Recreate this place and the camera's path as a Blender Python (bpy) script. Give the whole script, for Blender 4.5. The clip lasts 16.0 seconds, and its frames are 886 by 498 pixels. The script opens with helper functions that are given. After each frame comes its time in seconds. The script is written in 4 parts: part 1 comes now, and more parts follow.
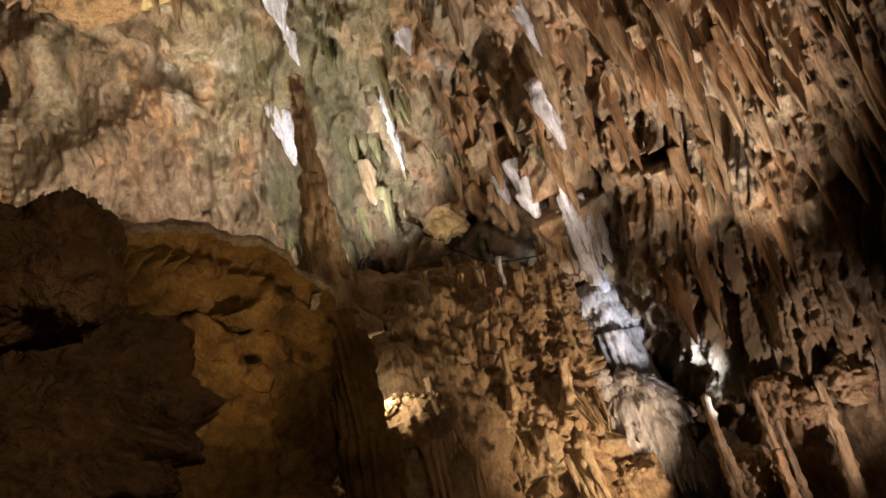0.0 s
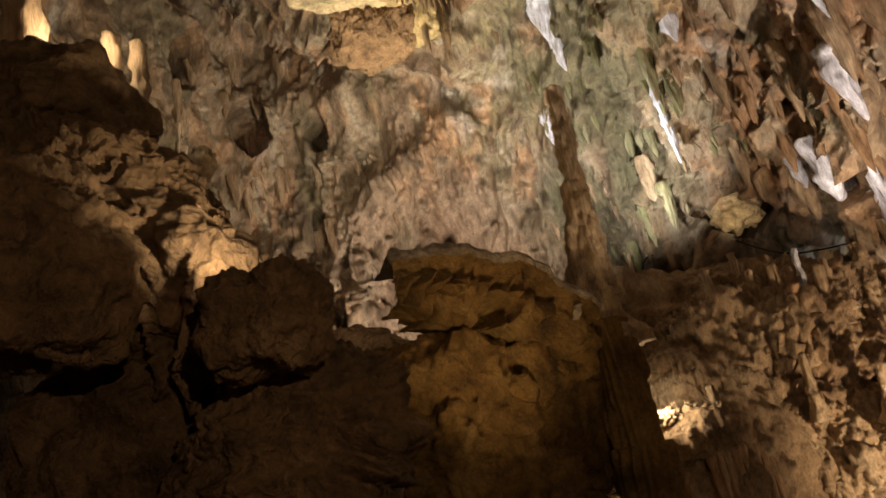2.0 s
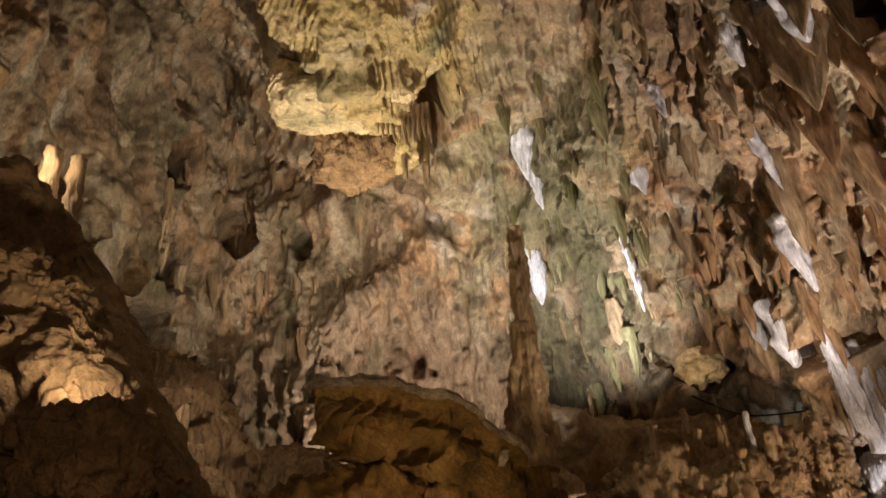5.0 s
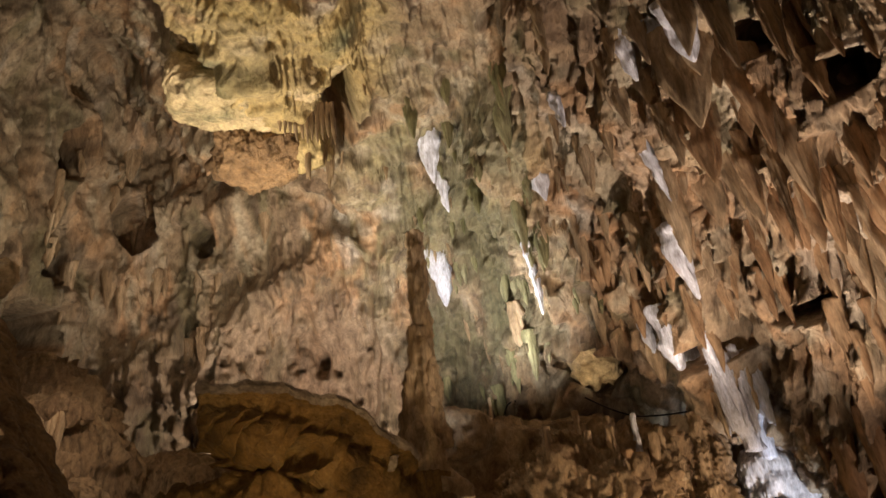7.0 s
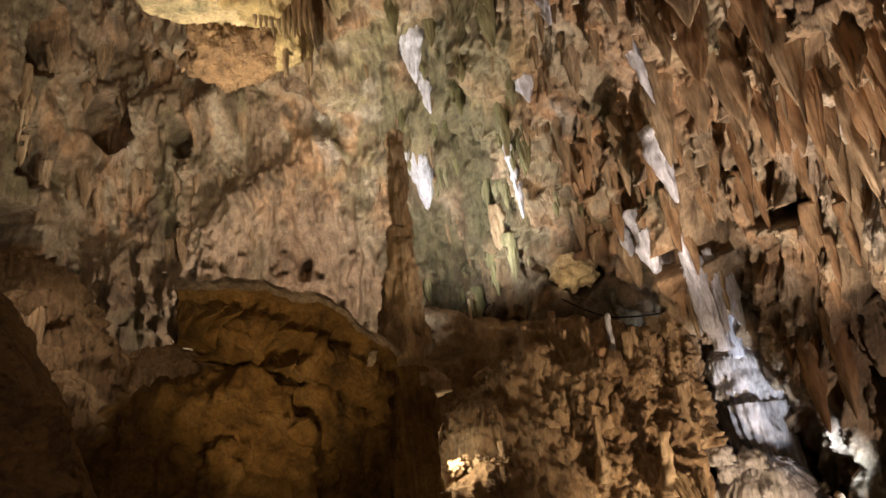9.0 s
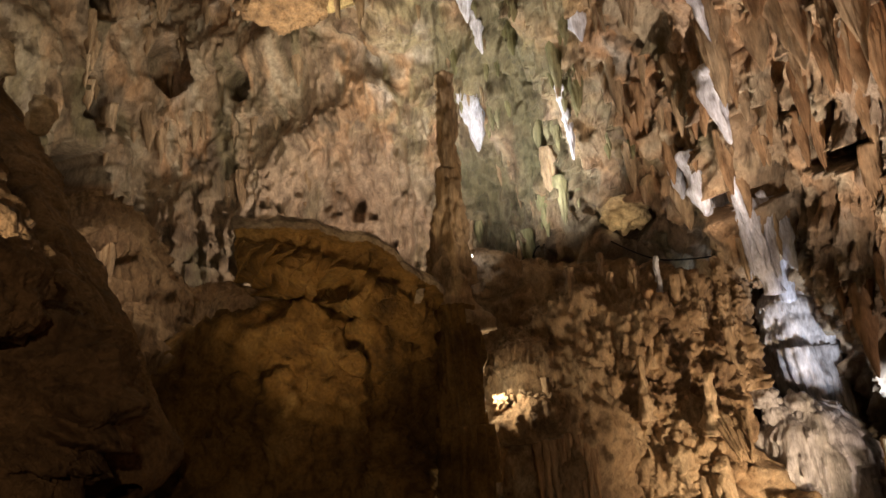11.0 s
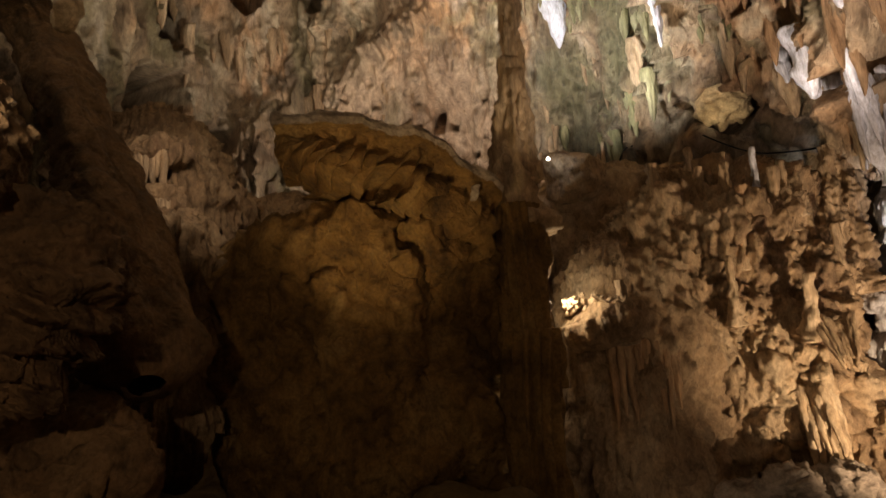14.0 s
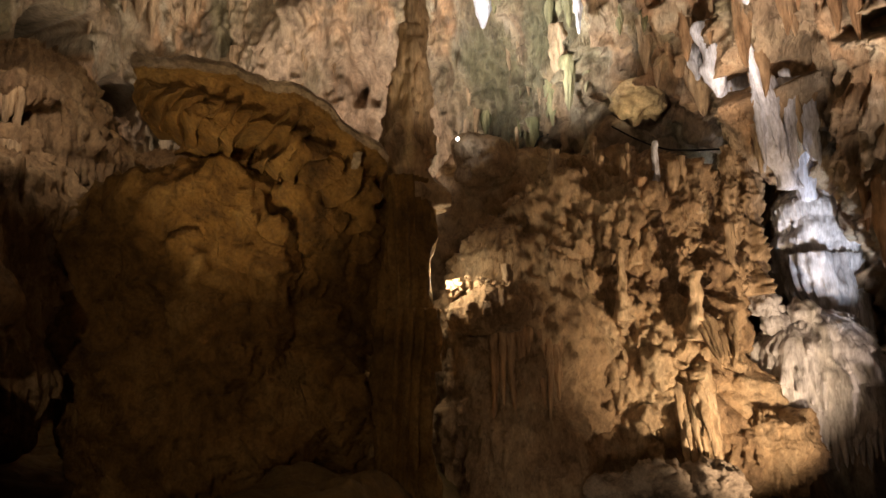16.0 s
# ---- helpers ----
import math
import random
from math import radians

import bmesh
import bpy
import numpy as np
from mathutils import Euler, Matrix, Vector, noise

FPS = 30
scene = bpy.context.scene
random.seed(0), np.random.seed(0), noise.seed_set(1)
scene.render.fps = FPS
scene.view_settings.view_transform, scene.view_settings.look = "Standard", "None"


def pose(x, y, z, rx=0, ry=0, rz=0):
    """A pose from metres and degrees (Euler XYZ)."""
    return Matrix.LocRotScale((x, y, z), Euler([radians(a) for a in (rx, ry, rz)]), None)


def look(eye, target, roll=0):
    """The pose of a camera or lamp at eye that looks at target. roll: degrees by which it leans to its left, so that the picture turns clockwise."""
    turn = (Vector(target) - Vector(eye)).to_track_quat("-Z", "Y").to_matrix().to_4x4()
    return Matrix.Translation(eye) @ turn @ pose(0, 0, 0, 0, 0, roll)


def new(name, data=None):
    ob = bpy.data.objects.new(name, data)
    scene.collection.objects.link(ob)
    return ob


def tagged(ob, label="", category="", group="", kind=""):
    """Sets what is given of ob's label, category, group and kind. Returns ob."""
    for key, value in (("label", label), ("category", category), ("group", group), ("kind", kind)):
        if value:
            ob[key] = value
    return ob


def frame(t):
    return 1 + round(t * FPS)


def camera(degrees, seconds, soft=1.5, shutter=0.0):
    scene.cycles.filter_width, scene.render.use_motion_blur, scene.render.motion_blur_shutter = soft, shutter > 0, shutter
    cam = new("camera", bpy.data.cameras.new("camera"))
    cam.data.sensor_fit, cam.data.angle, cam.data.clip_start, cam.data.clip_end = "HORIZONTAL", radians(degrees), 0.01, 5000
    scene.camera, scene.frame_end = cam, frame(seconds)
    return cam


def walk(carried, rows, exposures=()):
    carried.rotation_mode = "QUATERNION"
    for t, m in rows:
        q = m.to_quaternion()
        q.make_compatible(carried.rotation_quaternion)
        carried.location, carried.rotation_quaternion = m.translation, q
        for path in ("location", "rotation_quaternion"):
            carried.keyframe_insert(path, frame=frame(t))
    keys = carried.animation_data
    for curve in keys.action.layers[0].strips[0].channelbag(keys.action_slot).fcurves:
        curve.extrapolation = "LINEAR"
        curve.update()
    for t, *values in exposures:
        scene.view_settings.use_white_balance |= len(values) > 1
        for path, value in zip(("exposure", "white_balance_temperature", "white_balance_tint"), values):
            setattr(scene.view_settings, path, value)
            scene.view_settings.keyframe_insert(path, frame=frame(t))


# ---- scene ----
cam = camera(63.4, 16.0)
PATH = [
    (0, (-0.353, 0.131, 1.563), (0.165, 2.003, 2.037), -13.7),
    (0.5, (-0.234, 0.081, 1.581), (0.162, 1.989, 2.029), -13.8),
    (1, (-0.038, 0.122, 1.557), (0.052, 2.054, 2.069), -12.0),
    (1.5, (0.087, 0.094, 1.619), (-0.099, 1.997, 2.204), -11.1),
    (2, (0.271, 0.008, 1.615), (-0.041, 1.880, 2.247), -10.8),
    (2.5, (0.462, 0.066, 1.625), (0.099, 1.906, 2.319), -10.8),
    (3, (0.668, 0.165, 1.618), (0.261, 1.973, 2.369), -10.8),
    (3.5, (0.797, 0.046, 1.641), (0.382, 1.839, 2.425), -10.6),
    (4, (0.932, -0.054, 1.659), (0.541, 1.730, 2.474), -9.0),
    (4.5, (1.041, -0.007, 1.694), (0.716, 1.756, 2.580), -6.5),
    (4.7, (1.071, 0.008, 1.694), (0.769, 1.758, 2.613), -5.7),
    (6.8, (1.418, -0.010, 1.804), (1.353, 1.771, 2.710), -7.5),
    (7, (1.423, -0.001, 1.764), (1.372, 1.790, 2.652), -7.3),
    (7.5, (1.427, -0.021, 1.747), (1.387, 1.802, 2.570), -6.7),
    (8, (1.427, -0.021, 1.747), (1.388, 1.834, 2.495), -5.8),
    (8.5, (1.426, -0.014, 1.753), (1.392, 1.866, 2.434), -5.8),
    (9, (1.468, 0.049, 1.694), (1.427, 1.941, 2.339), -6.9),
    (9.2, (1.487, 0.067, 1.692), (1.439, 1.965, 2.320), -7.6),
    (11.3, (1.661, -0.133, 1.547), (1.402, 1.791, 2.029), -4.8),
    (11.5, (1.732, -0.109, 1.505), (1.434, 1.815, 1.966), -5.1),
    (12, (1.843, -0.003, 1.467), (1.438, 1.919, 1.845), -6.0),
    (12.5, (1.815, 0.170, 1.424), (1.366, 2.096, 1.722), -5.5),
    (13, (1.770, 0.345, 1.392), (1.364, 2.284, 1.668), -5.6),
    (13.5, (1.854, 0.441, 1.361), (1.399, 2.362, 1.676), -5.9),
    (14, (2.081, 0.630, 1.332), (1.543, 2.528, 1.666), -4.7),
    (14.5, (2.185, 0.831, 1.284), (1.618, 2.722, 1.604), -4.4),
    (15, (2.240, 1.039, 1.249), (1.680, 2.935, 1.549), -3.8),
    (15.5, (2.449, 1.155, 1.231), (1.936, 3.067, 1.514), -2.8),
    (16, (2.661, 1.219, 1.201), (2.277, 3.160, 1.493), -1.4),
]
walk(cam, [(t, look(eye, aim, lean)) for t, eye, aim, lean in PATH], ((0, 0.0), (15, 0.0), (15.5, 0.12), (16, 0.28)))

# ---- light: show lamps hidden between the rocks, and added unseen fill spots ----
world = bpy.data.worlds.new("cave_dark")
scene.world = world
world.use_nodes = True
world.node_tree.nodes["Background"].inputs[0].default_value = (1.0, 0.72, 0.45, 1)
world.node_tree.nodes["Background"].inputs[1].default_value = 0.012


def spot(name, eye, aim, watts, colour, angle=70, blend=1.0, size=0.05):
    data = bpy.data.lights.new(name, "SPOT")
    data.energy, data.color, data.spot_size, data.spot_blend, data.shadow_soft_size = watts, colour, radians(angle), blend, size
    ob = new(name, data)
    ob.matrix_world = look(eye, aim)
    return ob


def glow(name, eye, watts, colour, size=0.06):
    data = bpy.data.lights.new(name, "POINT")
    data.energy, data.color, data.shadow_soft_size = watts, colour, size
    ob = new(name, data)
    ob.location = eye
    return ob


WHITE, COLD = (1.0, 0.86, 0.68), (0.80, 0.86, 1.0)
LAMPS = [
    # name, eye, aim, watts, colour, cone
    ("wall_spot", (-1.5, 12.3, 2.4), (-3.0, 17.2, 7.6), 1700, (1.0, 0.79, 0.64), 110),
    ("vault_spot", (-1.7, 9.7, 4.3), (-2.4, 10.6, 10.0), 2300, (1.0, 0.84, 0.62), 125),
    ("centre_spot", (1.3, 12.0, 4.9), (2.1, 15.4, 10.4), 1400, (1.0, 0.94, 0.86), 104),
    ("drum_spot", (6.5, 9.8, 0.2), (6.2, 13.1, 3.8), 820, COLD, 39),
    ("mound_spot", (5.4, 8.5, -0.7), (4.2, 11.2, 1.3), 950, (1.0, 0.71, 0.44), 74),
    ("curtain_spot", (4.4, 7.0, 0.0), (5.0, 9.1, 9.9), 4000, (1.0, 0.79, 0.63), 75),
    ("orange_wall_spot", (4.0, 10.6, 4.2), (5.0, 13.0, 7.4), 110, (1.0, 0.80, 0.62), 110),
    ("left_wall_spot", (-3.9, 7.2, 5.7), (-5.0, 10.2, 9.6), 250, (1.0, 0.76, 0.58), 116),
    # two amber fills added in the open before the boulder, without fittings
    ("ledge_fill", (0.0, 5.2, 1.3), (-0.7, 8.1, 3.45), 200, (1.0, 0.67, 0.31), 54),
    ("floor_fill", (0.1, 4.3, 0.3), (-0.4, 8.1, 2.6), 16, (1.0, 0.64, 0.28), 90),
    ("slab_spot", (-1.22, 3.16, 2.86), (-1.55, 3.5, 3.35), 60, (1.0, 0.78, 0.50), 130),
    # fill added behind the camera to lift the dark foreground
    ("foreground_fill", (2.6, -2.6, 2.2), (-1.4, 6.5, 2.9), 230, (1.0, 0.67, 0.39), 110),
    ("pocket_spot", (3.1, 12.7, 4.75), (3.82, 14.4, 5.9), 60, (1.0, 0.80, 0.50), 42),
    # unseen fills that brighten the tall stalagmite and the buttress from in front
    ("stalagmite_fill", (2.1, 8.2, 3.0), (0.72, 9.7, 5.2), 120, (1.0, 0.76, 0.52), 44),
    ("buttress_fill", (-1.9, 6.3, 4.6), (-3.9, 8.6, 3.5), 95, (1.0, 0.76, 0.54), 75),
    # low fill added for the dark foot of mound and hump
    ("pit_fill", (2.2, 7.6, -0.9), (2.6, 10.6, 0.0), 22, (1.0, 0.76, 0.52), 100),
    ("right_low_spot", (7.2, 8.0, -0.8), (7.0, 11.5, 2.3), 300, (1.0, 0.73, 0.58), 95),
]
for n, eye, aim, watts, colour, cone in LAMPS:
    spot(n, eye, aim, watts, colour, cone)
glow("niche_lamp", (1.02, 9.62, 2.16), 26, (1.0, 0.80, 0.54))
glow("blob_lamp", (-2.95, 5.25, 5.55), 3.0, WHITE)
glow("pocket_lamp", (0.75, 12.9, 4.95), 2.5, (0.95, 0.97, 1.0))
glow("stone_lamp", (-2.75, 3.9, 5.25), 18, (1.0, 0.74, 0.46))


# ---- vector noise ----
def lattice(ix, iy, iz, seed):
    h = (ix * 374761393 + iy * 668265263 + iz * 2147483647 + seed * 974634777) & 0xFFFFFFFF
    h = ((h ^ (h >> 13)) * 1274126177) & 0xFFFFFFFF
    h = ((h ^ (h >> 16)) * 2246822519) & 0xFFFFFFFF
    return ((h ^ (h >> 15)) & 0xFFFFFF) / float(0xFFFFFF)


def value3(p, seed=0):
    """Smooth noise in -1..1 at the points p."""
    q = np.floor(p).astype(np.int64)
    f = p - q
    f = f * f * f * (f * (f * 6 - 15) + 10)
    out = 0
    for dx in (0, 1):
        wx = f[:, 0] if dx else 1 - f[:, 0]
        for dy in (0, 1):
            wy = f[:, 1] if dy else 1 - f[:, 1]
            for dz in (0, 1):
                wz = f[:, 2] if dz else 1 - f[:, 2]
                out = out + wx * wy * wz * lattice(q[:, 0] + dx, q[:, 1] + dy, q[:, 2] + dz, seed)
    return out * 2 - 1


def fbm(p, octaves=4, seed=0, gain=0.5, ridged=False):
    total, amp, k = 0, 1.0, 1.0
    for o in range(octaves):
        n = value3(p * k + 17.3 * o, seed + o)
        total = total + amp * ((1 - 2 * np.abs(n)) if ridged else n)
        amp *= gain
        k *= 2.03
    return total


def teeth(s, z, wide, tall, seed, sharp=1.6):
    """Hanging drip scales on a wall: each swells downwards and ends abruptly at its tip."""
    col = s / wide
    i = np.floor(col).astype(np.int64)
    best = np.zeros_like(s)
    for di in (-1, 0, 1):
        j = i + di
        zero = np.zeros_like(j)
        mid = j + 0.5 + 0.5 * (lattice(j, zero, zero, seed) - 0.5)
        row = -z / tall + 3.7 * lattice(j, zero, zero, seed + 1)
        k = np.floor(row).astype(np.int64)
        v = row - k
        long = 0.35 + 0.65 * lattice(j, k, zero, seed + 2)
        strong = lattice(j, k, zero, seed + 3)
        v = np.clip(v / long, 0, 1.0001)
        v = np.where(v > 1, 0, v)
        half = (0.75 - 0.5 * v) * (0.6 + 0.5 * strong)
        u = np.abs(col - mid) / half
        best = np.maximum(best, np.clip(1 - u * u, 0, 1) ** 0.7 * v ** sharp * strong)
    return best


# ---- materials ----
def rock_material(name, colours, scale=1.0, streak=0.3, rough=0.75, bump=0.5, tint=False, gloss=0.35, fine=26.0):
    m = bpy.data.materials.new(name)
    m.use_nodes = True
    nt = m.node_tree
    N, L = nt.nodes, nt.links
    bsdf = N["Principled BSDF"]
    geo = N.new("ShaderNodeNewGeometry")

    def noisy(k, sx, sy, sz, detail, roughness=0.6, distortion=0.0):
        mp = N.new("ShaderNodeMapping")
        mp.inputs["Scale"].default_value = (sx, sy, sz)
        L.new(geo.outputs["Position"], mp.inputs["Vector"])
        t = N.new("ShaderNodeTexNoise")
        t.inputs["Scale"].default_value = k
        t.inputs["Detail"].default_value = detail
        t.inputs["Roughness"].default_value = roughness
        t.inputs["Distortion"].default_value = distortion
        L.new(mp.outputs[0], t.inputs["Vector"])
        return t.outputs["Fac"]

    def ramp(fac, stops):
        r = N.new("ShaderNodeValToRGB")
        e = r.color_ramp.elements
        while len(e) < len(stops):
            e.new(0.5)
        for el, (pos, c) in zip(e, stops):
            el.position, el.color = pos, (*c, 1)
        L.new(fac, r.inputs[0])
        return r.outputs[0]

    def blend(a, b, fac, mode):
        x = N.new("ShaderNodeMix")
        x.data_type, x.blend_type = "RGBA", mode
        if isinstance(fac, float):
            x.inputs[0].default_value = fac
        else:
            L.new(fac, x.inputs[0])
        L.new(a, x.inputs[6])
        L.new(b, x.inputs[7])
        return x.outputs[2]

    large = noisy(0.9 * scale, 1, 1, streak, 6, 0.65, 0.4)
    n = len(colours)
    base = ramp(large, [(0.30 + 0.40 * i / max(n - 1, 1), c) for i, c in enumerate(colours)])
    if tint:
        at = N.new("ShaderNodeVertexColor")
        at.layer_name = "mineral"
        base = blend(base, at.outputs[0], 0.72, "MIX")
    mid = noisy(4.5 * scale, 1, 1, streak * 1.3, 7, 0.7, 0.3)
    base = blend(base, ramp(mid, [(0.32, (0.26, 0.23, 0.21)), (0.5, (0.95, 0.95, 0.95)), (0.66, (1.32, 1.30, 1.26))]), 0.72, "MULTIPLY")
    grain = noisy(fine, 1, 1, min(1.0, 0.1 + streak), 5, 0.7)
    base = blend(base, ramp(grain, [(0.35, (0.64, 0.62, 0.60)), (0.62, (1.18, 1.18, 1.16))]), 0.65, "MULTIPLY")
    L.new(base, bsdf.inputs["Base Color"])
    rr = N.new("ShaderNodeMapRange")
    rr.inputs[1].default_value, rr.inputs[2].default_value = 0.3, 0.7
    rr.inputs[3].default_value, rr.inputs[4].default_value = rough - 0.25, min(1, rough + 0.15)
    L.new(mid, rr.inputs[0])
    L.new(rr.outputs[0], bsdf.inputs["Roughness"])
    bsdf.inputs["Specular IOR Level"].default_value = gloss
    add = N.new("ShaderNodeMath")
    add.operation = "MULTIPLY_ADD"
    add.inputs[1].default_value = 0.35
    L.new(grain, add.inputs[0])
    L.new(mid, add.inputs[2])
    b = N.new("ShaderNodeBump")
    b.inputs["Strength"].default_value, b.inputs["Distance"].default_value = bump, 0.15 / scale
    L.new(add.outputs[0], b.inputs["Height"])
    L.new(b.outputs[0], bsdf.inputs["Normal"])
    return m


def metal(name, colour, rough):
    m = bpy.data.materials.new(name)
    m.use_nodes = True
    b = m.node_tree.nodes["Principled BSDF"]
    b.inputs["Base Color"].default_value, b.inputs["Roughness"].default_value, b.inputs["Metallic"].default_value = (*colour, 1), rough, 0.6
    t = m.node_tree.nodes.new("ShaderNodeTexNoise")
    t.inputs["Scale"].default_value = 60
    u = m.node_tree.nodes.new("ShaderNodeBump")
    u.inputs["Strength"].default_value = 0.2
    m.node_tree.links.new(t.outputs[0], u.inputs["Height"])
    m.node_tree.links.new(u.outputs[0], b.inputs["Normal"])
    return m


TAN, BUFF, BROWN, DARK = (0.40, 0.30, 0.20), (0.54, 0.44, 0.32), (0.19, 0.125, 0.08), (0.07, 0.045, 0.03)
ORANGE, YELLOW, GREEN, GREY = (0.46, 0.25, 0.12), (0.56, 0.45, 0.22), (0.21, 0.22, 0.14), (0.36, 0.33, 0.27)
PINK = (0.48, 0.27, 0.18)
M_WALL = rock_material("limestone_wall", [BROWN, TAN, BUFF], 1.0, 0.35, tint=True, bump=1.0, fine=15.0)
M_BOULDER = rock_material("ochre_boulder", [(0.09, 0.055, 0.025), (0.29, 0.175, 0.06), (0.44, 0.30, 0.13)], 1.3, 0.8, bump=0.8)
M_DARKROCK = rock_material("brown_rock", [(0.12, 0.075, 0.04), (0.27, 0.17, 0.09), (0.40, 0.27, 0.15)], 1.4, 0.8, bump=0.8)
M_FLOW = rock_material("flowstone", [(0.17, 0.105, 0.065), (0.40, 0.28, 0.17), (0.56, 0.44, 0.30)], 1.6, 0.5, bump=0.9)
M_DRIP = rock_material("dripstone", [(0.26, 0.18, 0.11), (0.46, 0.34, 0.22), (0.62, 0.50, 0.36)], 2.2, 0.12, rough=0.6, bump=0.6)
M_RUST = rock_material("rusty_dripstone", [(0.25, 0.14, 0.075), (0.44, 0.28, 0.16), (0.58, 0.43, 0.28)], 2.0, 0.12, rough=0.6, bump=0.6)
M_GREEN = rock_material("algae_dripstone", [(0.16, 0.16, 0.08), (0.30, 0.29, 0.16), (0.46, 0.43, 0.29)], 2.2, 0.12, rough=0.6, bump=0.6)
M_WHITE = rock_material("white_calcite", [(0.56, 0.58, 0.68), (0.70, 0.73, 0.86), (0.80, 0.82, 0.92)], 2.2, 0.15, rough=0.45, bump=0.45, gloss=0.5)
M_DRUM = rock_material("pale_calcite", [(0.34, 0.33, 0.35), (0.62, 0.61, 0.64), (0.76, 0.75, 0.78)], 2.0, 0.15, rough=0.5, bump=0.5, gloss=0.5)
# pale tone also holds the lamplight of the pocket's rock face
M_PALE = rock_material("pale_limestone", [(0.46, 0.34, 0.20), (0.58, 0.45, 0.28), (0.64, 0.52, 0.35)], 1.2, 1.0, bump=0.3)
M_VAULT = rock_material("yellow_limestone", [(0.15, 0.15, 0.085), (0.42, 0.34, 0.20), (0.52, 0.42, 0.26), (0.46, 0.33, 0.20)], 1.1, 0.9, bump=0.35, fine=18.0)
M_GREYTOP = rock_material("dusty_limestone", [(0.20, 0.16, 0.13), (0.34, 0.28, 0.23), (0.46, 0.39, 0.33)], 1.4, 1.0, bump=0.6)
M_FLOOR = rock_material("muddy_floor", [(0.10, 0.075, 0.03), (0.17, 0.12, 0.055), (0.24, 0.18, 0.09)], 0.9, 1.0, rough=0.7)
M_METAL = metal("black_metal", (0.02, 0.02, 0.02), 0.5)


# ---- mesh helpers ----
def sheet(name, verts, quads, material, parent=None, smooth=True):
    me = bpy.data.meshes.new(name)
    me.vertices.add(len(verts))
    me.vertices.foreach_set("co", np.asarray(verts, np.float32).ravel())
    quads = np.asarray(quads, np.int32)
    me.loops.add(quads.size)
    me.loops.foreach_set("vertex_index", quads.ravel())
    me.polygons.add(len(quads))
    me.polygons.foreach_set("loop_start", np.arange(0, quads.size, 4, dtype=np.int32))
    me.update(calc_edges=True)
    me.validate()
    me.materials.append(material)
    me.polygons.foreach_set("use_smooth", np.full(len(me.polygons), smooth))
    ob = new(name, me)
    if parent:
        ob.parent = parent
    return ob


def grid_quads(rows, cols, wrap=False):
    i, j = np.meshgrid(np.arange(rows - 1), np.arange(cols if wrap else cols - 1), indexing="ij")
    k = (j + 1) % cols
    return np.stack([i * cols + j, i * cols + k, (i + 1) * cols + k, (i + 1) * cols + j], -1).reshape(-1, 4)


def axes(along, up=(0, 0, 1)):
    """A frame whose x runs along the given way."""
    x = Vector(along).normalized()
    y = Vector(up).cross(x).normalized()
    return np.array([x, y, x.cross(y)]).T


def rock(name, material, at, radii, turn=None, power=2.6, lump=0.22, rough=0.07, flute=0.0, freq=1.0, seed=1, n=120, parent=None, strata=0.0, cut=0.0, ripple=0.0, taper=0.0):
    """A boulder: a rounded block pushed about by noise; flute adds hanging drip scales, strata ledges, cut broken facets."""
    rows, cols = n, 2 * n
    th = np.linspace(0.0005, math.pi - 0.0005, rows)
    ph = np.linspace(0, 2 * math.pi, cols, endpoint=False)
    T, P = np.meshgrid(th, ph, indexing="ij")
    d = np.stack([np.sin(T) * np.cos(P), np.sin(T) * np.sin(P), np.cos(T)], -1).reshape(-1, 3)
    p = d / (np.sum(np.abs(d) ** power, 1) ** (1 / power))[:, None]
    p = p * np.array(radii)
    size = float(np.mean(radii))
    if taper:
        p[:, 2] *= np.where(p[:, 2] < 0, 1 - taper * np.clip(0.5 - p[:, 0] / radii[0], 0, 1.5) / 1.5, 1)
    turn = np.eye(3) if turn is None else turn
    nrm = d / np.array(radii)
    nrm = nrm / np.linalg.norm(nrm, axis=1)[:, None]
    if ripple:
        w = p[:, 0] * 3.6 + p[:, 2] * 3.0 + 0.9 * fbm(p * 1.6, 3, seed + 11)
        p = p + nrm * (ripple * (np.abs(w - np.floor(w) - 0.5) * 2 - 0.5) * np.clip(0.6 - nrm[:, 2], 0, 1))[:, None]
    p, nrm = p @ turn.T, nrm @ turn.T
    q = p + np.array(at)
    p = p + nrm * (lump * size * fbm(q * (0.9 * freq / size), 3, seed))[:, None]
    if cut:
        c = fbm(q * (1.7 * freq / size) + 5, 3, seed + 9)
        p = p + nrm * (cut * size * (np.round(c * 3) / 3 - c * 0.3))[:, None]
    if strata:
        h = (q[:, 2] + 0.3 * fbm(q * 0.8, 2, seed + 5)) / 0.34
        p = p + nrm * (strata * (np.abs(h - np.floor(h) - 0.5) ** 0.6 - 0.5))[:, None]
    p = p + nrm * (rough * (fbm(q * 2.6 * freq, 5, seed + 3, 0.55) + 0.5 * fbm(q * 3.1 * freq, 4, seed + 4, 0.55, True)))[:, None]
    if flute:
        s = np.arctan2(p[:, 1], p[:, 0]) * size * 1.2
        p = p + nrm * (flute * teeth(s, q[:, 2], 0.16, 0.8, seed + 6) + flute * 0.6 * teeth(s, q[:, 2], 0.08, 0.4, seed + 7))[:, None] * np.clip(1.2 - np.abs(nrm[:, 2:3]), 0, 1)
    return sheet(name, p + np.array(at), grid_quads(rows, cols, True)[:, ::-1], material, parent)


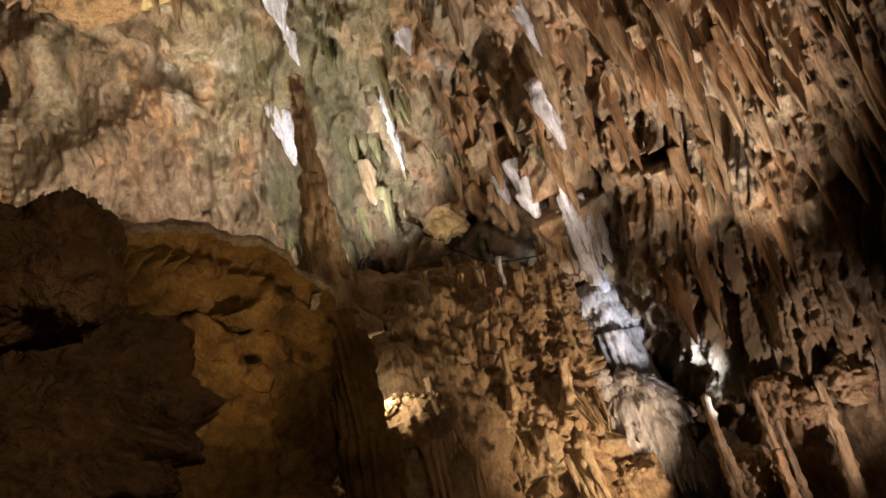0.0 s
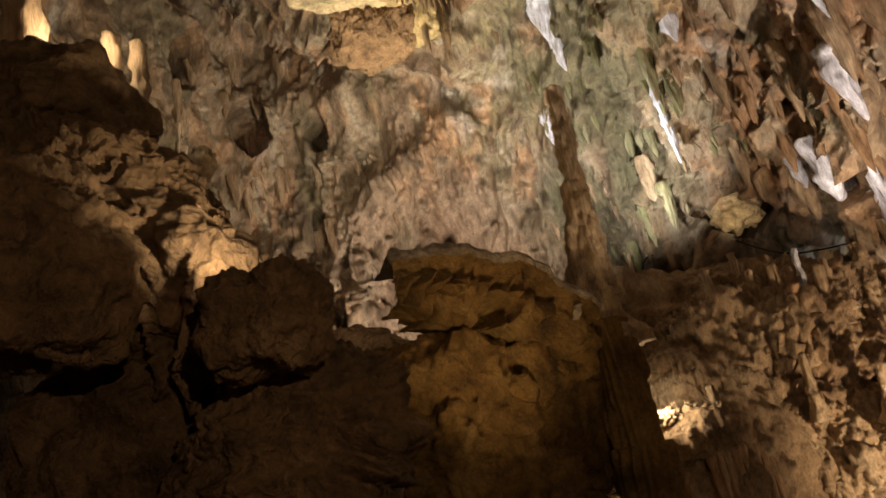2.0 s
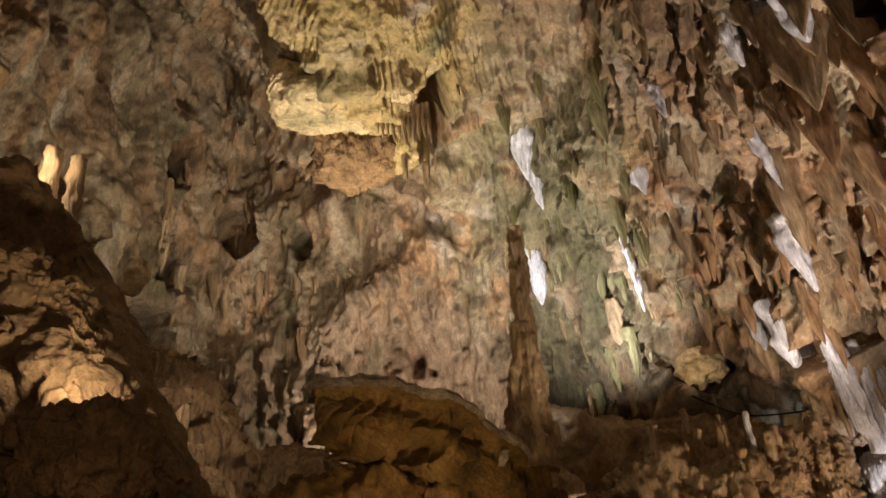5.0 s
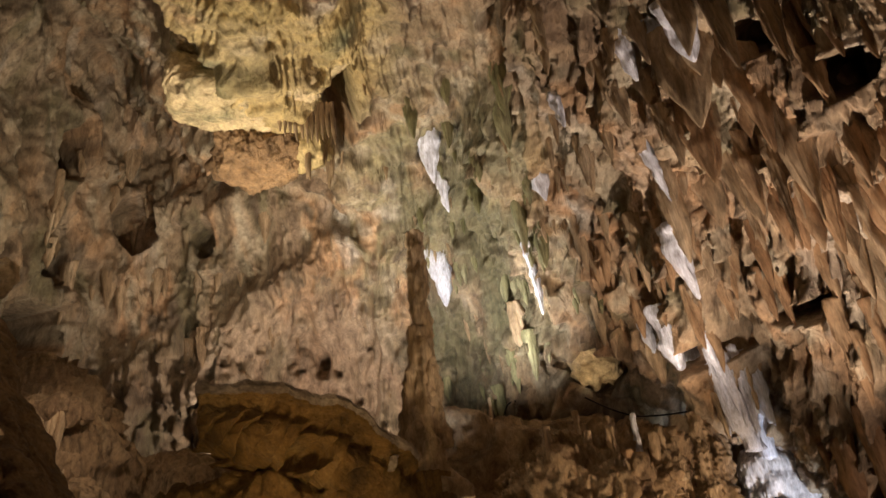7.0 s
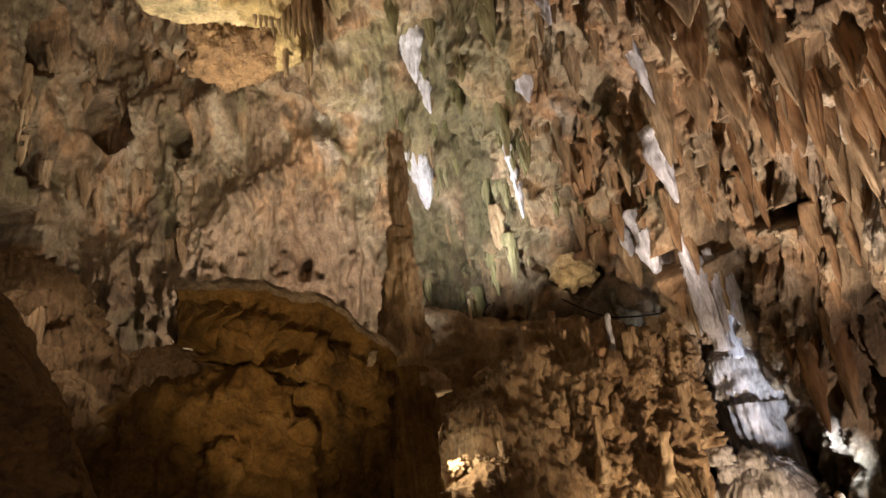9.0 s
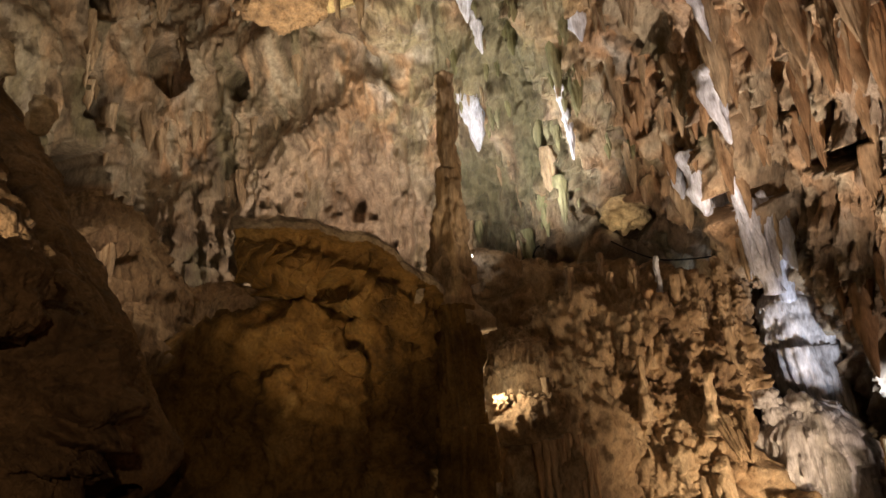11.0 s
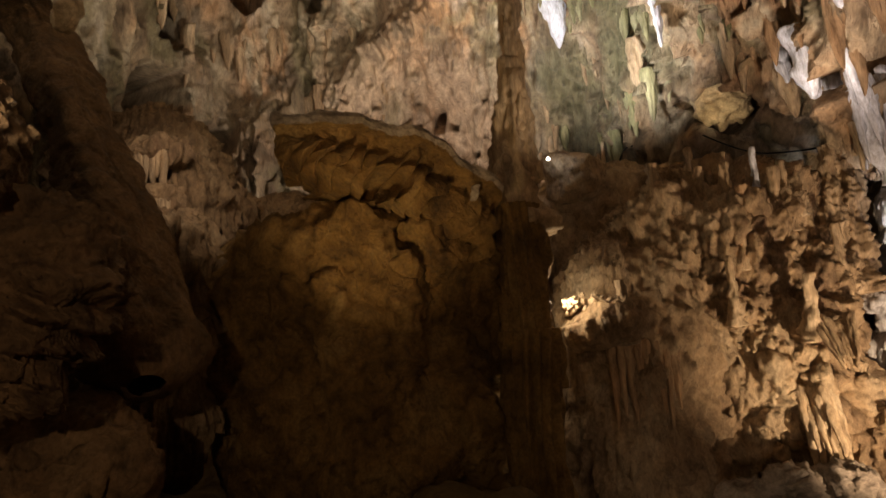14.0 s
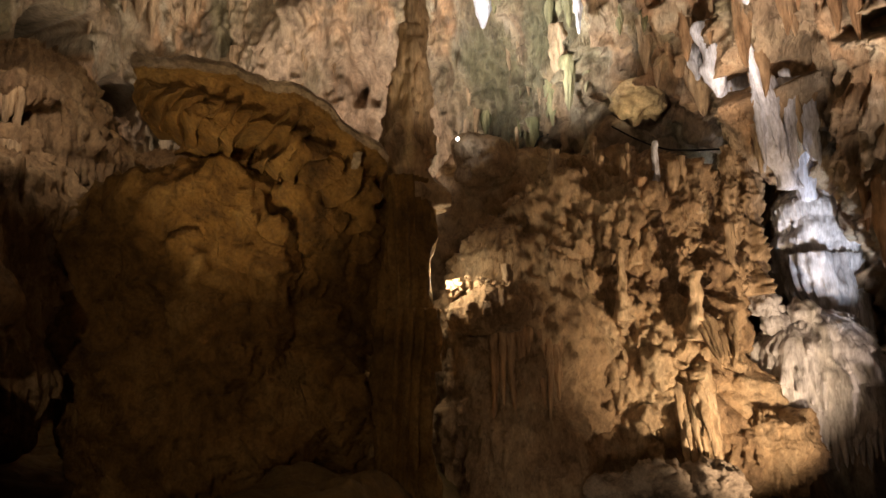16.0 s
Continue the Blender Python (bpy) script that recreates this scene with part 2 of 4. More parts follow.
def spindle(name, material, top, tip, r_top, r_tip=0.006, flutes=7, groove=0.14, bulge=0.0, bands=0.0, seed=1, rows=34, cols=26, parent=None, flat=1.0, bend=0.04, facing=0.0, knob=0.42):
    """A dripstone from top to tip: tapered, grooved, knobbly; flat < 1 squeezes it to a drapery."""
    top, tip = np.array(top, float), np.array(tip, float)
    v = np.linspace(0, 1, rows)
    a = np.linspace(0, 2 * math.pi, cols, endpoint=False)
    V, A = np.meshgrid(v, a, indexing="ij")
    length = np.linalg.norm(tip - top)
    q = np.stack([np.cos(A) * 1.3, np.sin(A) * 1.3, V * length * 2.2 / max(r_top * 4, 0.25)], -1).reshape(-1, 3)
    k = (1 + knob * fbm(q + seed * 3.3, 4, seed)).reshape(V.shape)
    r = r_tip + (r_top - r_tip) * ((1 - V) ** 0.85 + bulge * np.sin(math.pi * V))
    if bands:
        h = V * length / 0.11 + seed + 0.4 * np.sin(A * 2 + seed) + (k - 1) * 3.0
        r = r * (1 + bands * (np.abs(h - np.floor(h) - 0.5) * 2 - 0.5))
    r = r * k * (1 + groove * np.cos(A * flutes + 2.5 * np.sin(V * 3 + seed)) * (0.5 + 0.5 * V))
    c, s = math.cos(facing), math.sin(facing)
    x, y = np.cos(A) * r, np.sin(A) * r * flat
    mid = top[None, None] + (tip - top)[None, None] * V[..., None]
    sway = bend * length * np.stack([np.sin(V * 4 + seed) * V, np.cos(V * 3 + seed * 1.7) * V, 0 * V], -1) * 0.5
    pts = mid + sway + np.stack([x * c - y * s, x * s + y * c, 0 * x], -1)
    pts[0], pts[-1] = pts[0].mean(0), pts[-1].mean(0)
    return sheet(name, pts.reshape(-1, 3), grid_quads(rows, cols, True), material, parent)


# ---- the cave's hull: a hall and a lower gallery, seen from inside ----
HEART = np.array((1.3, 0.5, 1.5))
HALL = [  # outward normal and offset of each face
    ((0.12, 1, 0), 17.4), ((0.10, 1, 0.70), 22.9), ((-0.35, 0, 1), 10.72), ((-0.855, 0.516, 0), 12.1),
    ((-1, 0, 0), 7.4), ((2.3, 1, 1.1), 29.5), ((1, 0, 0), 9.5), ((0, -1, 0), 4.0), ((0, 0, -1), 2.4), ((-0.5, -0.2, 1), 10.3)]
GALLERY = [((0.05, 1, 0), 15.2), ((0.9, -0.12, 1), 7.75), ((2.2, -0.12, 1), 15.7), ((1, 0, 0), 9.5), ((-1, 0, 0), 7.4), ((0, -1, 0), 4.0), ((0, 0, -1), 2.4)]


def reach(d, faces, k):
    total = 0
    for nrm, off in faces:
        nrm = np.array(nrm, float)
        up = off - float(nrm @ HEART)
        total = total + (np.maximum(d @ nrm, 1e-6) / up) ** k
    return total ** (-1 / k)


def hull(az, el, detail):
    A, E = np.meshgrid(np.radians(az), np.radians(el), indexing="ij")
    d = np.stack([np.sin(A) * np.cos(E), np.cos(A) * np.cos(E), np.sin(E)], -1).reshape(-1, 3)
    r = np.maximum(reach(d, HALL, 14), reach(d, GALLERY, 20))
    q = HEART + d * r[:, None]
    g = q.reshape(len(az), len(el), 3)
    nrm = np.cross(np.gradient(g, axis=0), np.gradient(g, axis=1)).reshape(-1, 3)
    nrm /= np.linalg.norm(nrm, axis=1)[:, None] + 1e-9
    nrm *= np.sign(np.sum(nrm * d, 1))[:, None]
    push = 0.4 * d + 0.6 * nrm
    s = np.arctan2(d[:, 0], d[:, 1]) * 13.0
    z = q[:, 2]
    right = np.clip((q[:, 0] - 4.2) / 1.5, 0, 1)
    warp = 0.5 * fbm(q * np.array((0.9, 0.9, 0.5)), 3, 31)
    tall = np.array((1.0, 1.0, 0.28))
    out = 0.75 * fbm(q * 0.33, 3, 11) + 0.30 * fbm(q * np.array((0.9, 0.9, 0.40)), 3, 12)
    if detail:
        sw = s + 0.22 * warp - right * 0.12 * z
        zone = np.clip(0.55 + 1.1 * fbm(q * 0.45, 2, 21), 0.0, 1)
        flat = np.clip(((q[:, 0] + 3.0) ** 2 / 6.0 + (z - 7.2) ** 2 / 3.0), 0.12, 1)
        vault = np.clip((z + 0.0 - 9.3) / 0.8, 0, 1) * np.clip((1.2 - q[:, 0]) / 1.5, 0, 1)
        roof = np.clip((q @ np.array((-0.35, 0, 1.0)) - 9.7) / 0.9, 0, 1)
        flat = flat * (1 - 0.75 * vault) * (1 - 0.7 * roof * (1 - right))
        calm = 1 - 0.55 * right
        out = out - (0.55 * zone + 0.20 * right) * calm * flat * teeth(sw, z + 0.6 * warp, 1.0, 3.6, 41)
        out = out - 0.45 * calm * flat * teeth(sw + 0.15 * warp, z + 0.5 * warp, 0.46, 1.9 , 42)
        out = out - 0.50 * calm * flat * teeth(sw + 0.1 * warp, z + 0.4 * warp, 0.23, 1.2, 43, 1.2)
        out = out - 0.36 * calm * np.clip(flat + 0.25, 0, 1) * teeth(sw + 0.05 * warp, z + 0.3 * warp, 0.12, 0.62, 44, 1.0)
        ribs = fbm(np.stack([sw * 2.0, 0 * s, z * 0.18 + 3], -1), 4, 45, 0.6, True)
        out = out - (0.19 + 0.10 * right) * np.clip(flat + 0.1, 0, 1) * ribs
        needles = fbm(np.stack([sw * 5.5, 0 * s, z * 0.30 + 7], -1), 3, 46, 0.6, True)
        out = out - (0.03 + 0.07 * right) * np.clip(flat + 0.1, 0, 1) * needles
        out = out + 0.12 * fbm(q * 2.2 * tall, 4, 13, 0.55) + 0.05 * fbm(q * 5.5 * np.array((1, 1, 0.6)), 3, 14, 0.6, True)
        pit = np.clip(fbm(q * np.array((1.5, 1.5, 0.5)), 2, 15) - 0.5, 0, 1)
        out = out + 1.0 * pit
        out = out + roof * (0.30 * fbm(q * np.array((1.1, 1.1, 0.6)), 4, 16) + 0.05 * fbm(q * np.array((3.0, 3.0, 1.2)), 4, 17, 0.55, True))
        step = np.clip((q[:, 0] + 3.4) / 0.5, 0, 1) * np.clip((0.3 - q[:, 0]) / 0.4, 0, 1) * np.clip((10.6 - q[:, 1]) / 0.5, 0, 1) * np.clip((z - 8.6) / 0.6, 0, 1)
        out = out - 0.75 * step
        deg_a, deg_e = np.degrees(A.ravel()), np.degrees(E.ravel())
        wob = fbm(q * np.array((1.5, 1.5, 0.8)), 3, 71)

        def dent(a, e, ra, re, deep):
            k = ((deg_a - a) / ra) ** 2 + ((deg_e - e) / re) ** 2 + 0.5 * wob
            return 1.4 * deep * np.clip((1 - k) * 2.2, 0, 1)

        def shelf(a, e_top, e_tip, half, deep, ragged=0.5):
            """A mass that swells downwards and breaks off along a ragged edge."""
            tip = e_tip + ragged * 2.0 * teeth(s, 0 * s, 0.32, 9.0, 73) + 0.8 * wob
            v = np.clip((e_top - deg_e) / (e_top - tip), 0, 1.001)
            v = np.where(v > 1, 0, v)
            u = np.clip(1 - ((deg_a - a + 0.8 * wob) / half) ** 2, 0, 1)
            return -deep * v ** 1.1 * u ** 0.6

        out = out + dent(-34.2, 27.5, 1.6, 3.2, 2.2) + dent(-34.8, 22.0, 2.4, 2.6, 2.4) + dent(-31.0, 18.5, 2.0, 1.4, 1.6) + dent(-33.5, 35.0, 0.9, 2.5, 1.4)
        out = out + dent(-9.6, 40.5, 1.6, 4.2, 2.0) + dent(-16.5, 36.6, 1.4, 1.5, 1.3) + dent(-28.0, 30.5, 1.8, 2.4, 1.2) + dent(-23.0, 29.5, 1.2, 1.6, 0.9)
        out = out + dent(28.6, 32.0, 1.6, 3.2, 1.3) + dent(37.0, 33.0, 2.6, 1.6, 1.3) + dent(27.5, 17.8, 2.4, 0.9, 1.2) + dent(16.2, 23.4, 1.6, 0.6, 0.8)
        out = out + dent(10.4, 16.6, 2.4, 1.7, 1.3)
        out = out + dent(21.9, 17.2, 0.45, 1.2, 1.0) + dent(33.5, 27.5, 1.6, 2.4, 1.0) + dent(31.0, 38.0, 2.2, 1.4, 1.0) + dent(19.5, 16.4, 3.0, 0.8, 0.6)
        out = out + shelf(-20.0, 47.0, 38.0, 9.5, 1.6, 0.25) + shelf(-20.4, 35.0, 26.6, 3.2, 0.9) + shelf(-31.0, 41.0, 33.0, 2.6, 0.8) + shelf(-25.0, 34.5, 29.5, 2.2, 0.6)
        out = out + shelf(-8.0, 36.0, 28.0, 3.4, 0.55) + shelf(23.6, 42.0, 30.5, 2.6, 1.0) + shelf(26.5, 38.0, 25.6, 1.5, 0.9) + shelf(18.5, 33.0, 23.8, 3.6, 0.7) + shelf(33.0, 36.0, 27.0, 3.0, 0.9)
        smooth = np.clip(1.3 - flat, 0, 1)
        drops = np.clip(teeth(sw, z + 0.3 * warp, 0.30, 0.70, 47, 0.6) - 0.22, 0, 0.5)
        out = out + 1.8 * drops * smooth * np.clip((8.0 - z) / 0.8, 0, 1)
        holes = np.clip(fbm(q * np.array((3.0, 3.0, 1.5)), 2, 18) - 0.45, 0, 0.35)
        out = out + 1.6 * holes * smooth * np.clip((8.6 - z) / 1.0, 0, 1)
    low = np.clip((z + 0.2) / 1.2, 0.12, 1)
    return q + push * (out * low)[:, None], q, A.ravel(), E.ravel()


def stain(q):
    """Mineral colours of the wall: iron, algae round the lamps, clean calcite."""
    n1, n2, n3 = fbm(q * np.array((1.1, 1.1, 0.5)), 3, 51), fbm(q * np.array((0.9, 0.9, 0.45)) + 9, 3, 52), fbm(q * np.array((1.6, 1.6, 0.4)), 4, 53)
    col = np.tile(np.array(TAN) * 0.95, (len(q), 1))

    def lay(c, w):
        w = np.clip(w, 0, 1)[:, None]
        return col * (1 - w) + np.array(c) * w

    def zone(x, y, z, rx, ry, rz):
        e = ((q[:, 0] - x) / rx) ** 2 + ((q[:, 1] - y) / ry) ** 2 + ((q[:, 2] - z) / rz) ** 2
        return np.clip(1.6 - e, 0, 1)

    col = lay(BUFF, 0.5 * n2 + 0.3)
    col = lay((0.30, 0.26, 0.17), zone(-4.5, 11, 8.5, 3, 5, 3) * (0.4 + n1))
    col = lay(GREEN, zone(1.6, 16, 9.3, 2.2, 5, 3.4) * (0.75 + 0.7 * n1))
    col = lay((0.33, 0.31, 0.17), zone(-0.6, 14, 10.4, 1.7, 4, 2.2) * (0.5 + 0.9 * n2))
    col = lay(YELLOW, zone(-1.8, 9.0, 10.2, 2.6, 2.8, 1.6) * (0.8 + 0.5 * n2))
    col = lay((0.16, 0.22, 0.13), zone(-1.3, 8.0, 10.6, 2.0, 1.6, 1.2) * (n1 - 0.05) * 2)
    col = lay(PINK, zone(-2.7, 12.0, 9.2, 0.8, 2.5, 0.9) * (0.8 + 0.5 * n2))
    col = lay(ORANGE, zone(4.6, 12.6, 7.8, 1.6, 4, 2.6) * (0.55 + 0.8 * n2))
    col = lay((0.44, 0.33, 0.22), zone(7.5, 9, 5.5, 3.2, 6, 4.5) * (0.75 + 0.5 * n1))
    col = lay(YELLOW, zone(3.2, 13.5, 10.5, 1.1, 3, 1.6) * (0.4 + 0.9 * n2))
    n4, n5 = fbm(q * np.array((1.5, 1.5, 0.55)), 3, 54), fbm(q * np.array((2.6, 2.6, 0.9)) + 4, 3, 55)
    col = lay((0.52, 0.33, 0.19), np.clip(n4 - 0.15, 0, 1) * 1.8)
    col = lay((0.20, 0.185, 0.11), np.clip(-n4 - 0.2, 0, 1) * 1.8)
    col = lay((0.56, 0.50, 0.38), np.clip(n5 - 0.3, 0, 1) * 1.6)
    col = lay((0.13, 0.10, 0.07), np.clip(-n5 - 0.45, 0, 1) * 2.2)
    col = lay((0.62, 0.58, 0.52), np.clip(n3 - 0.45, 0, 1) * 1.2)
    col = lay(BROWN, np.clip(-n3 - 0.35, 0, 1) * 1.5)
    col = lay((0.12, 0.13, 0.07), zone(1.7, 16, 9.0, 1.9, 5, 3.2) * (0.62 + 0.8 * n1))
    col = lay((0.60, 0.47, 0.21), zone(-1.9, 9.0, 10.2, 2.8, 2.6, 1.5) * (0.75 + 0.8 * n2))
    col = lay((0.10, 0.15, 0.08), zone(-1.2, 7.6, 10.8, 1.8, 1.6, 1.2) * (n1 + 0.1) * 2)
    col = lay((0.55, 0.42, 0.31), zone(-3.0, 17, 7.2, 2.6, 3, 1.9) * (0.65 + 0.4 * n1))
    return np.clip(col, 0.02, 0.9)


def colour_by(ob, q):
    me = ob.data
    at = me.color_attributes.new("mineral", "FLOAT_COLOR", "POINT")
    c = np.ones((len(q), 4), np.float32)
    c[:, :3] = stain(q)
    at.data.foreach_set("color", c.ravel())


def build_hull():
    az = np.linspace(-56, 58, 860)
    el = np.linspace(-22, 62, 640)
    pts, q, A, E = hull(az, el, True)
    quads = grid_quads(len(az), len(el))
    high = (q[quads[:, 0]] @ np.array((-0.35, 0, 1.0))) > 10.1
    for n, pick in (("wall_front", ~high), ("ceiling", high)):
        used, inv = np.unique(quads[pick], return_inverse=True)
        ob = sheet(n, pts[used], inv.reshape(-1, 4), M_WALL)
        colour_by(ob, q[used])
        tagged(ob, "uneven tan and green limestone cave surface with dripstone" if n == "ceiling" else "tan limestone cave wall draped with dripstone and stains", "cave wall" if n != "ceiling" else "cave ceiling", kind="structure")
    az2 = np.linspace(57, 305, 160)
    pts2, q2, _, _ = hull(az2, np.linspace(-22, 66, 60), False)
    ob = sheet("wall_back", pts2, grid_quads(160, 60), M_WALL)
    colour_by(ob, q2)
    tagged(ob, "brown limestone wall behind the walkway", "cave wall", kind="structure")
    pts3, q3, _, _ = hull(np.linspace(-180, 180, 120), np.linspace(60, 89.9, 24), False)
    ob = sheet("ceiling_crown", pts3, grid_quads(120, 24), M_WALL)
    colour_by(ob, q3)
    tagged(ob, "brown limestone vault over the walkway", "cave ceiling", kind="structure")
    x, y = np.meshgrid(np.linspace(-12, 13, 300), np.linspace(-6, 20, 300), indexing="ij")
    g = np.stack([x.ravel(), y.ravel(), 0 * x.ravel()], -1)
    away = np.clip((np.hypot(g[:, 0] - 1.3, g[:, 1] - 0.5) - 1.8) / 3, 0, 1)
    g[:, 2] = away * (0.35 * fbm(g * 0.5, 4, 61) + 0.10 * fbm(g * 2.2, 3, 62)) - 0.05 - 0.25 * away + 0.05 * np.clip(g[:, 1] - 6, 0, 6)
    g[:, 2] -= 1.9 * np.clip((g[:, 0] - 0.6) / 1.5, 0, 1) * np.clip((g[:, 1] - 4) / 3, 0, 1)
    ob = sheet("floor", g, grid_quads(300, 300), M_FLOOR)
    tagged(ob, "dark muddy cave floor with low bumps", "floor", kind="structure")


build_hull()


# ---- big rocks ----
def thing(ob, label, category, group=""):
    return tagged(ob, label, category, group)


lit_axes = np.array([(0.64, 0.03, -0.77), (0.0, 1.0, 0.04), (0.77, -0.03, 0.64)]).T
thing(rock("layered_slab", M_DARKROCK, (-2.28, 3.78, 3.42), (1.24, 0.40, 0.52), lit_axes, 2.5, 0.10, 0.05, seed=3, n=240, cut=0.22, ripple=0.26), "brown layered rock slab lit by a hidden lamp", "rock")
low_axes = np.array([(0.80, 0.10, 0.58), (-0.10, 1.0, 0.0), (-0.58, 0.0, 0.80)]).T
thing(rock("folded_rock", M_DARKROCK, (-1.42, 3.75, 1.88), (0.66, 0.42, 0.52), low_axes, 2.6, 0.14, 0.05, seed=7, n=160, cut=0.20, ripple=0.14), "dark brown folded rock under the layered slab", "rock")
thing(rock("dark_boulder", M_DARKROCK, (-1.14, 3.12, 2.53), (0.27, 0.27, 0.24), None, 3.6, 0.12, 0.03, seed=5, n=110, freq=2, cut=0.12), "dark flat-topped boulder leaning on the slab", "rock")
thing(rock("near_boulder", M_DARKROCK, (-2.45, 3.0, 3.12), (0.55, 0.4, 0.52), None, 2.8, 0.22, 0.05, seed=8, n=100, freq=1.4, cut=0.14), "brown broken boulder with dark crevices", "rock")
thing(rock("upper_boulder", M_DARKROCK, (-3.1, 3.9, 4.55), (0.75, 0.6, 0.42), None, 2.8, 0.25, 0.05, seed=9, n=100, cut=0.1), "brown shelf boulder carrying pale stumps", "rock")
# added rock that keeps the void under the slab black
thing(rock("gap_blocker", M_DARKROCK, (-2.55, 4.15, 2.15), (0.62, 0.5, 0.62), None, 2.6, 0.2, 0.05, seed=6, n=90, cut=0.16), "dark boulder added to block the lit gap under the layered slab", "rock")
thing(rock("low_boulder", M_DARKROCK, (-2.3, 4.6, 0.55), (1.0, 0.9, 0.8), None, 2.6, 0.25, 0.06, seed=10, n=110, cut=0.16), "low dark brown boulder on the cave floor", "rock")


def leaning_beam(name, material, spine, half, deep, seed, rows=260, cols=120):
    """A long smooth block of fallen rock along a spine, roughly rectangular in section, blunt at its foot."""
    spine = np.array(spine, float)
    run = np.concatenate([[0], np.cumsum(np.linalg.norm(np.diff(spine, axis=0), axis=1))])
    u = np.linspace(0, run[-1], rows)
    mid = np.stack([np.interp(u, run, spine[:, k]) for k in range(3)], -1)
    for _ in range(60):
        mid[1:-1] = (mid[:-2] + mid[1:-1] + mid[2:]) / 3
    way = np.gradient(mid, axis=0)
    way /= np.linalg.norm(way, axis=1)[:, None]
    side = np.cross(way, (0, 1.0, 0))
    side /= np.linalg.norm(side, axis=1)[:, None]
    back = np.cross(side, way)
    a = np.linspace(0, 2 * math.pi, cols, endpoint=False)
    r = (np.abs(np.cos(a)) ** 3.4 + np.abs(np.sin(a)) ** 3.4) ** (-1 / 3.4)
    t = u / run[-1]
    swell = (0.75 + 0.35 * t) * np.clip((1 - t) / 0.05, 0.02, 1) ** 0.5
    off = side[:, None] * (half * swell[:, None] * (r * np.cos(a))[None])[..., None] + back[:, None] * (deep * swell[:, None] * (r * np.sin(a))[None])[..., None]
    pts = (mid[:, None] + off).reshape(-1, 3)
    out = off.reshape(-1, 3)
    out /= np.linalg.norm(out, axis=1)[:, None] + 1e-9
    c = fbm(pts * 1.1, 3, seed + 2)
    wave = 0.09 * fbm(pts * 0.8, 3, seed) + 0.10 * (np.round(c * 3) / 3 - 0.4 * c) + 0.035 * fbm(pts * np.array((4.0, 4.0, 2.5)), 4, seed + 1, 0.55)
    return sheet(name, pts + out * wave[:, None], grid_quads(rows, cols, True), material)


thing(leaning_beam("leaning_slab", M_DARKROCK, ((-5.1, 6.9, 7.1), (-4.25, 6.6, 5.65), (-3.55, 6.4, 4.6), (-2.72, 6.0, 3.3), (-1.90, 5.4, 2.0), (-1.52, 5.12, 1.40)), 0.32, 0.42, 611), "huge smooth brown slab leaning against the cave wall", "rock")

ledge_rock = new("ledge_boulder")
thing(ledge_rock, "massive ochre boulder with an overhanging scaly brow", "rock")
rock("body", M_BOULDER, (-0.80, 9.65, 1.5), (1.12, 1.25, 2.1), None, 2.7, 0.18, 0.07, seed=12, n=170, parent=ledge_rock, cut=0.22)
for i, (x, y, z, r) in enumerate(((-1.15, 8.35, 2.95, 0.40), (-0.45, 8.75, 2.75, 0.40), (-1.7, 8.1, 2.75, 0.46), (-0.85, 8.35, 2.3, 0.45), (-0.05, 9.15, 2.5, 0.34), (-1.4, 8.0, 2.05, 0.5))):
    rock("lump", M_BOULDER, (x, y, z), (r * 1.1, r * 0.8, r * 0.95), None, 3.0, 0.3, 0.04, seed=130 + i, n=70, parent=ledge_rock, freq=1.3, cut=0.26)
rock("flank", M_BOULDER, (-1.75, 8.7, 1.3), (1.5, 1.15, 1.9), None, 2.4, 0.16, 0.06, seed=13, n=170, parent=ledge_rock, cut=0.20)

LIP = np.array(((-1.74, 7.08, 4.08), (-1.49, 6.98, 4.13), (-0.98, 7.25, 4.12), (-0.54, 7.65, 4.10), (-0.04, 8.0, 4.0), (0.18, 8.25, 3.83), (0.48, 8.6, 3.5), (0.52, 8.95, 3.2)))
BROW = np.array(((-1.5, 0.10), (-0.7, 0.07), (-0.2, 0.04), (0.0, 0.01), (0.03, -0.05), (0.0, -0.12), (-0.10, -0.15), (-0.15, -0.26), (-0.06, -0.36), (-0.04, -0.46), (-0.10, -0.58), (-0.24, -0.68), (-0.5, -0.70), (-1.5, -0.55)))


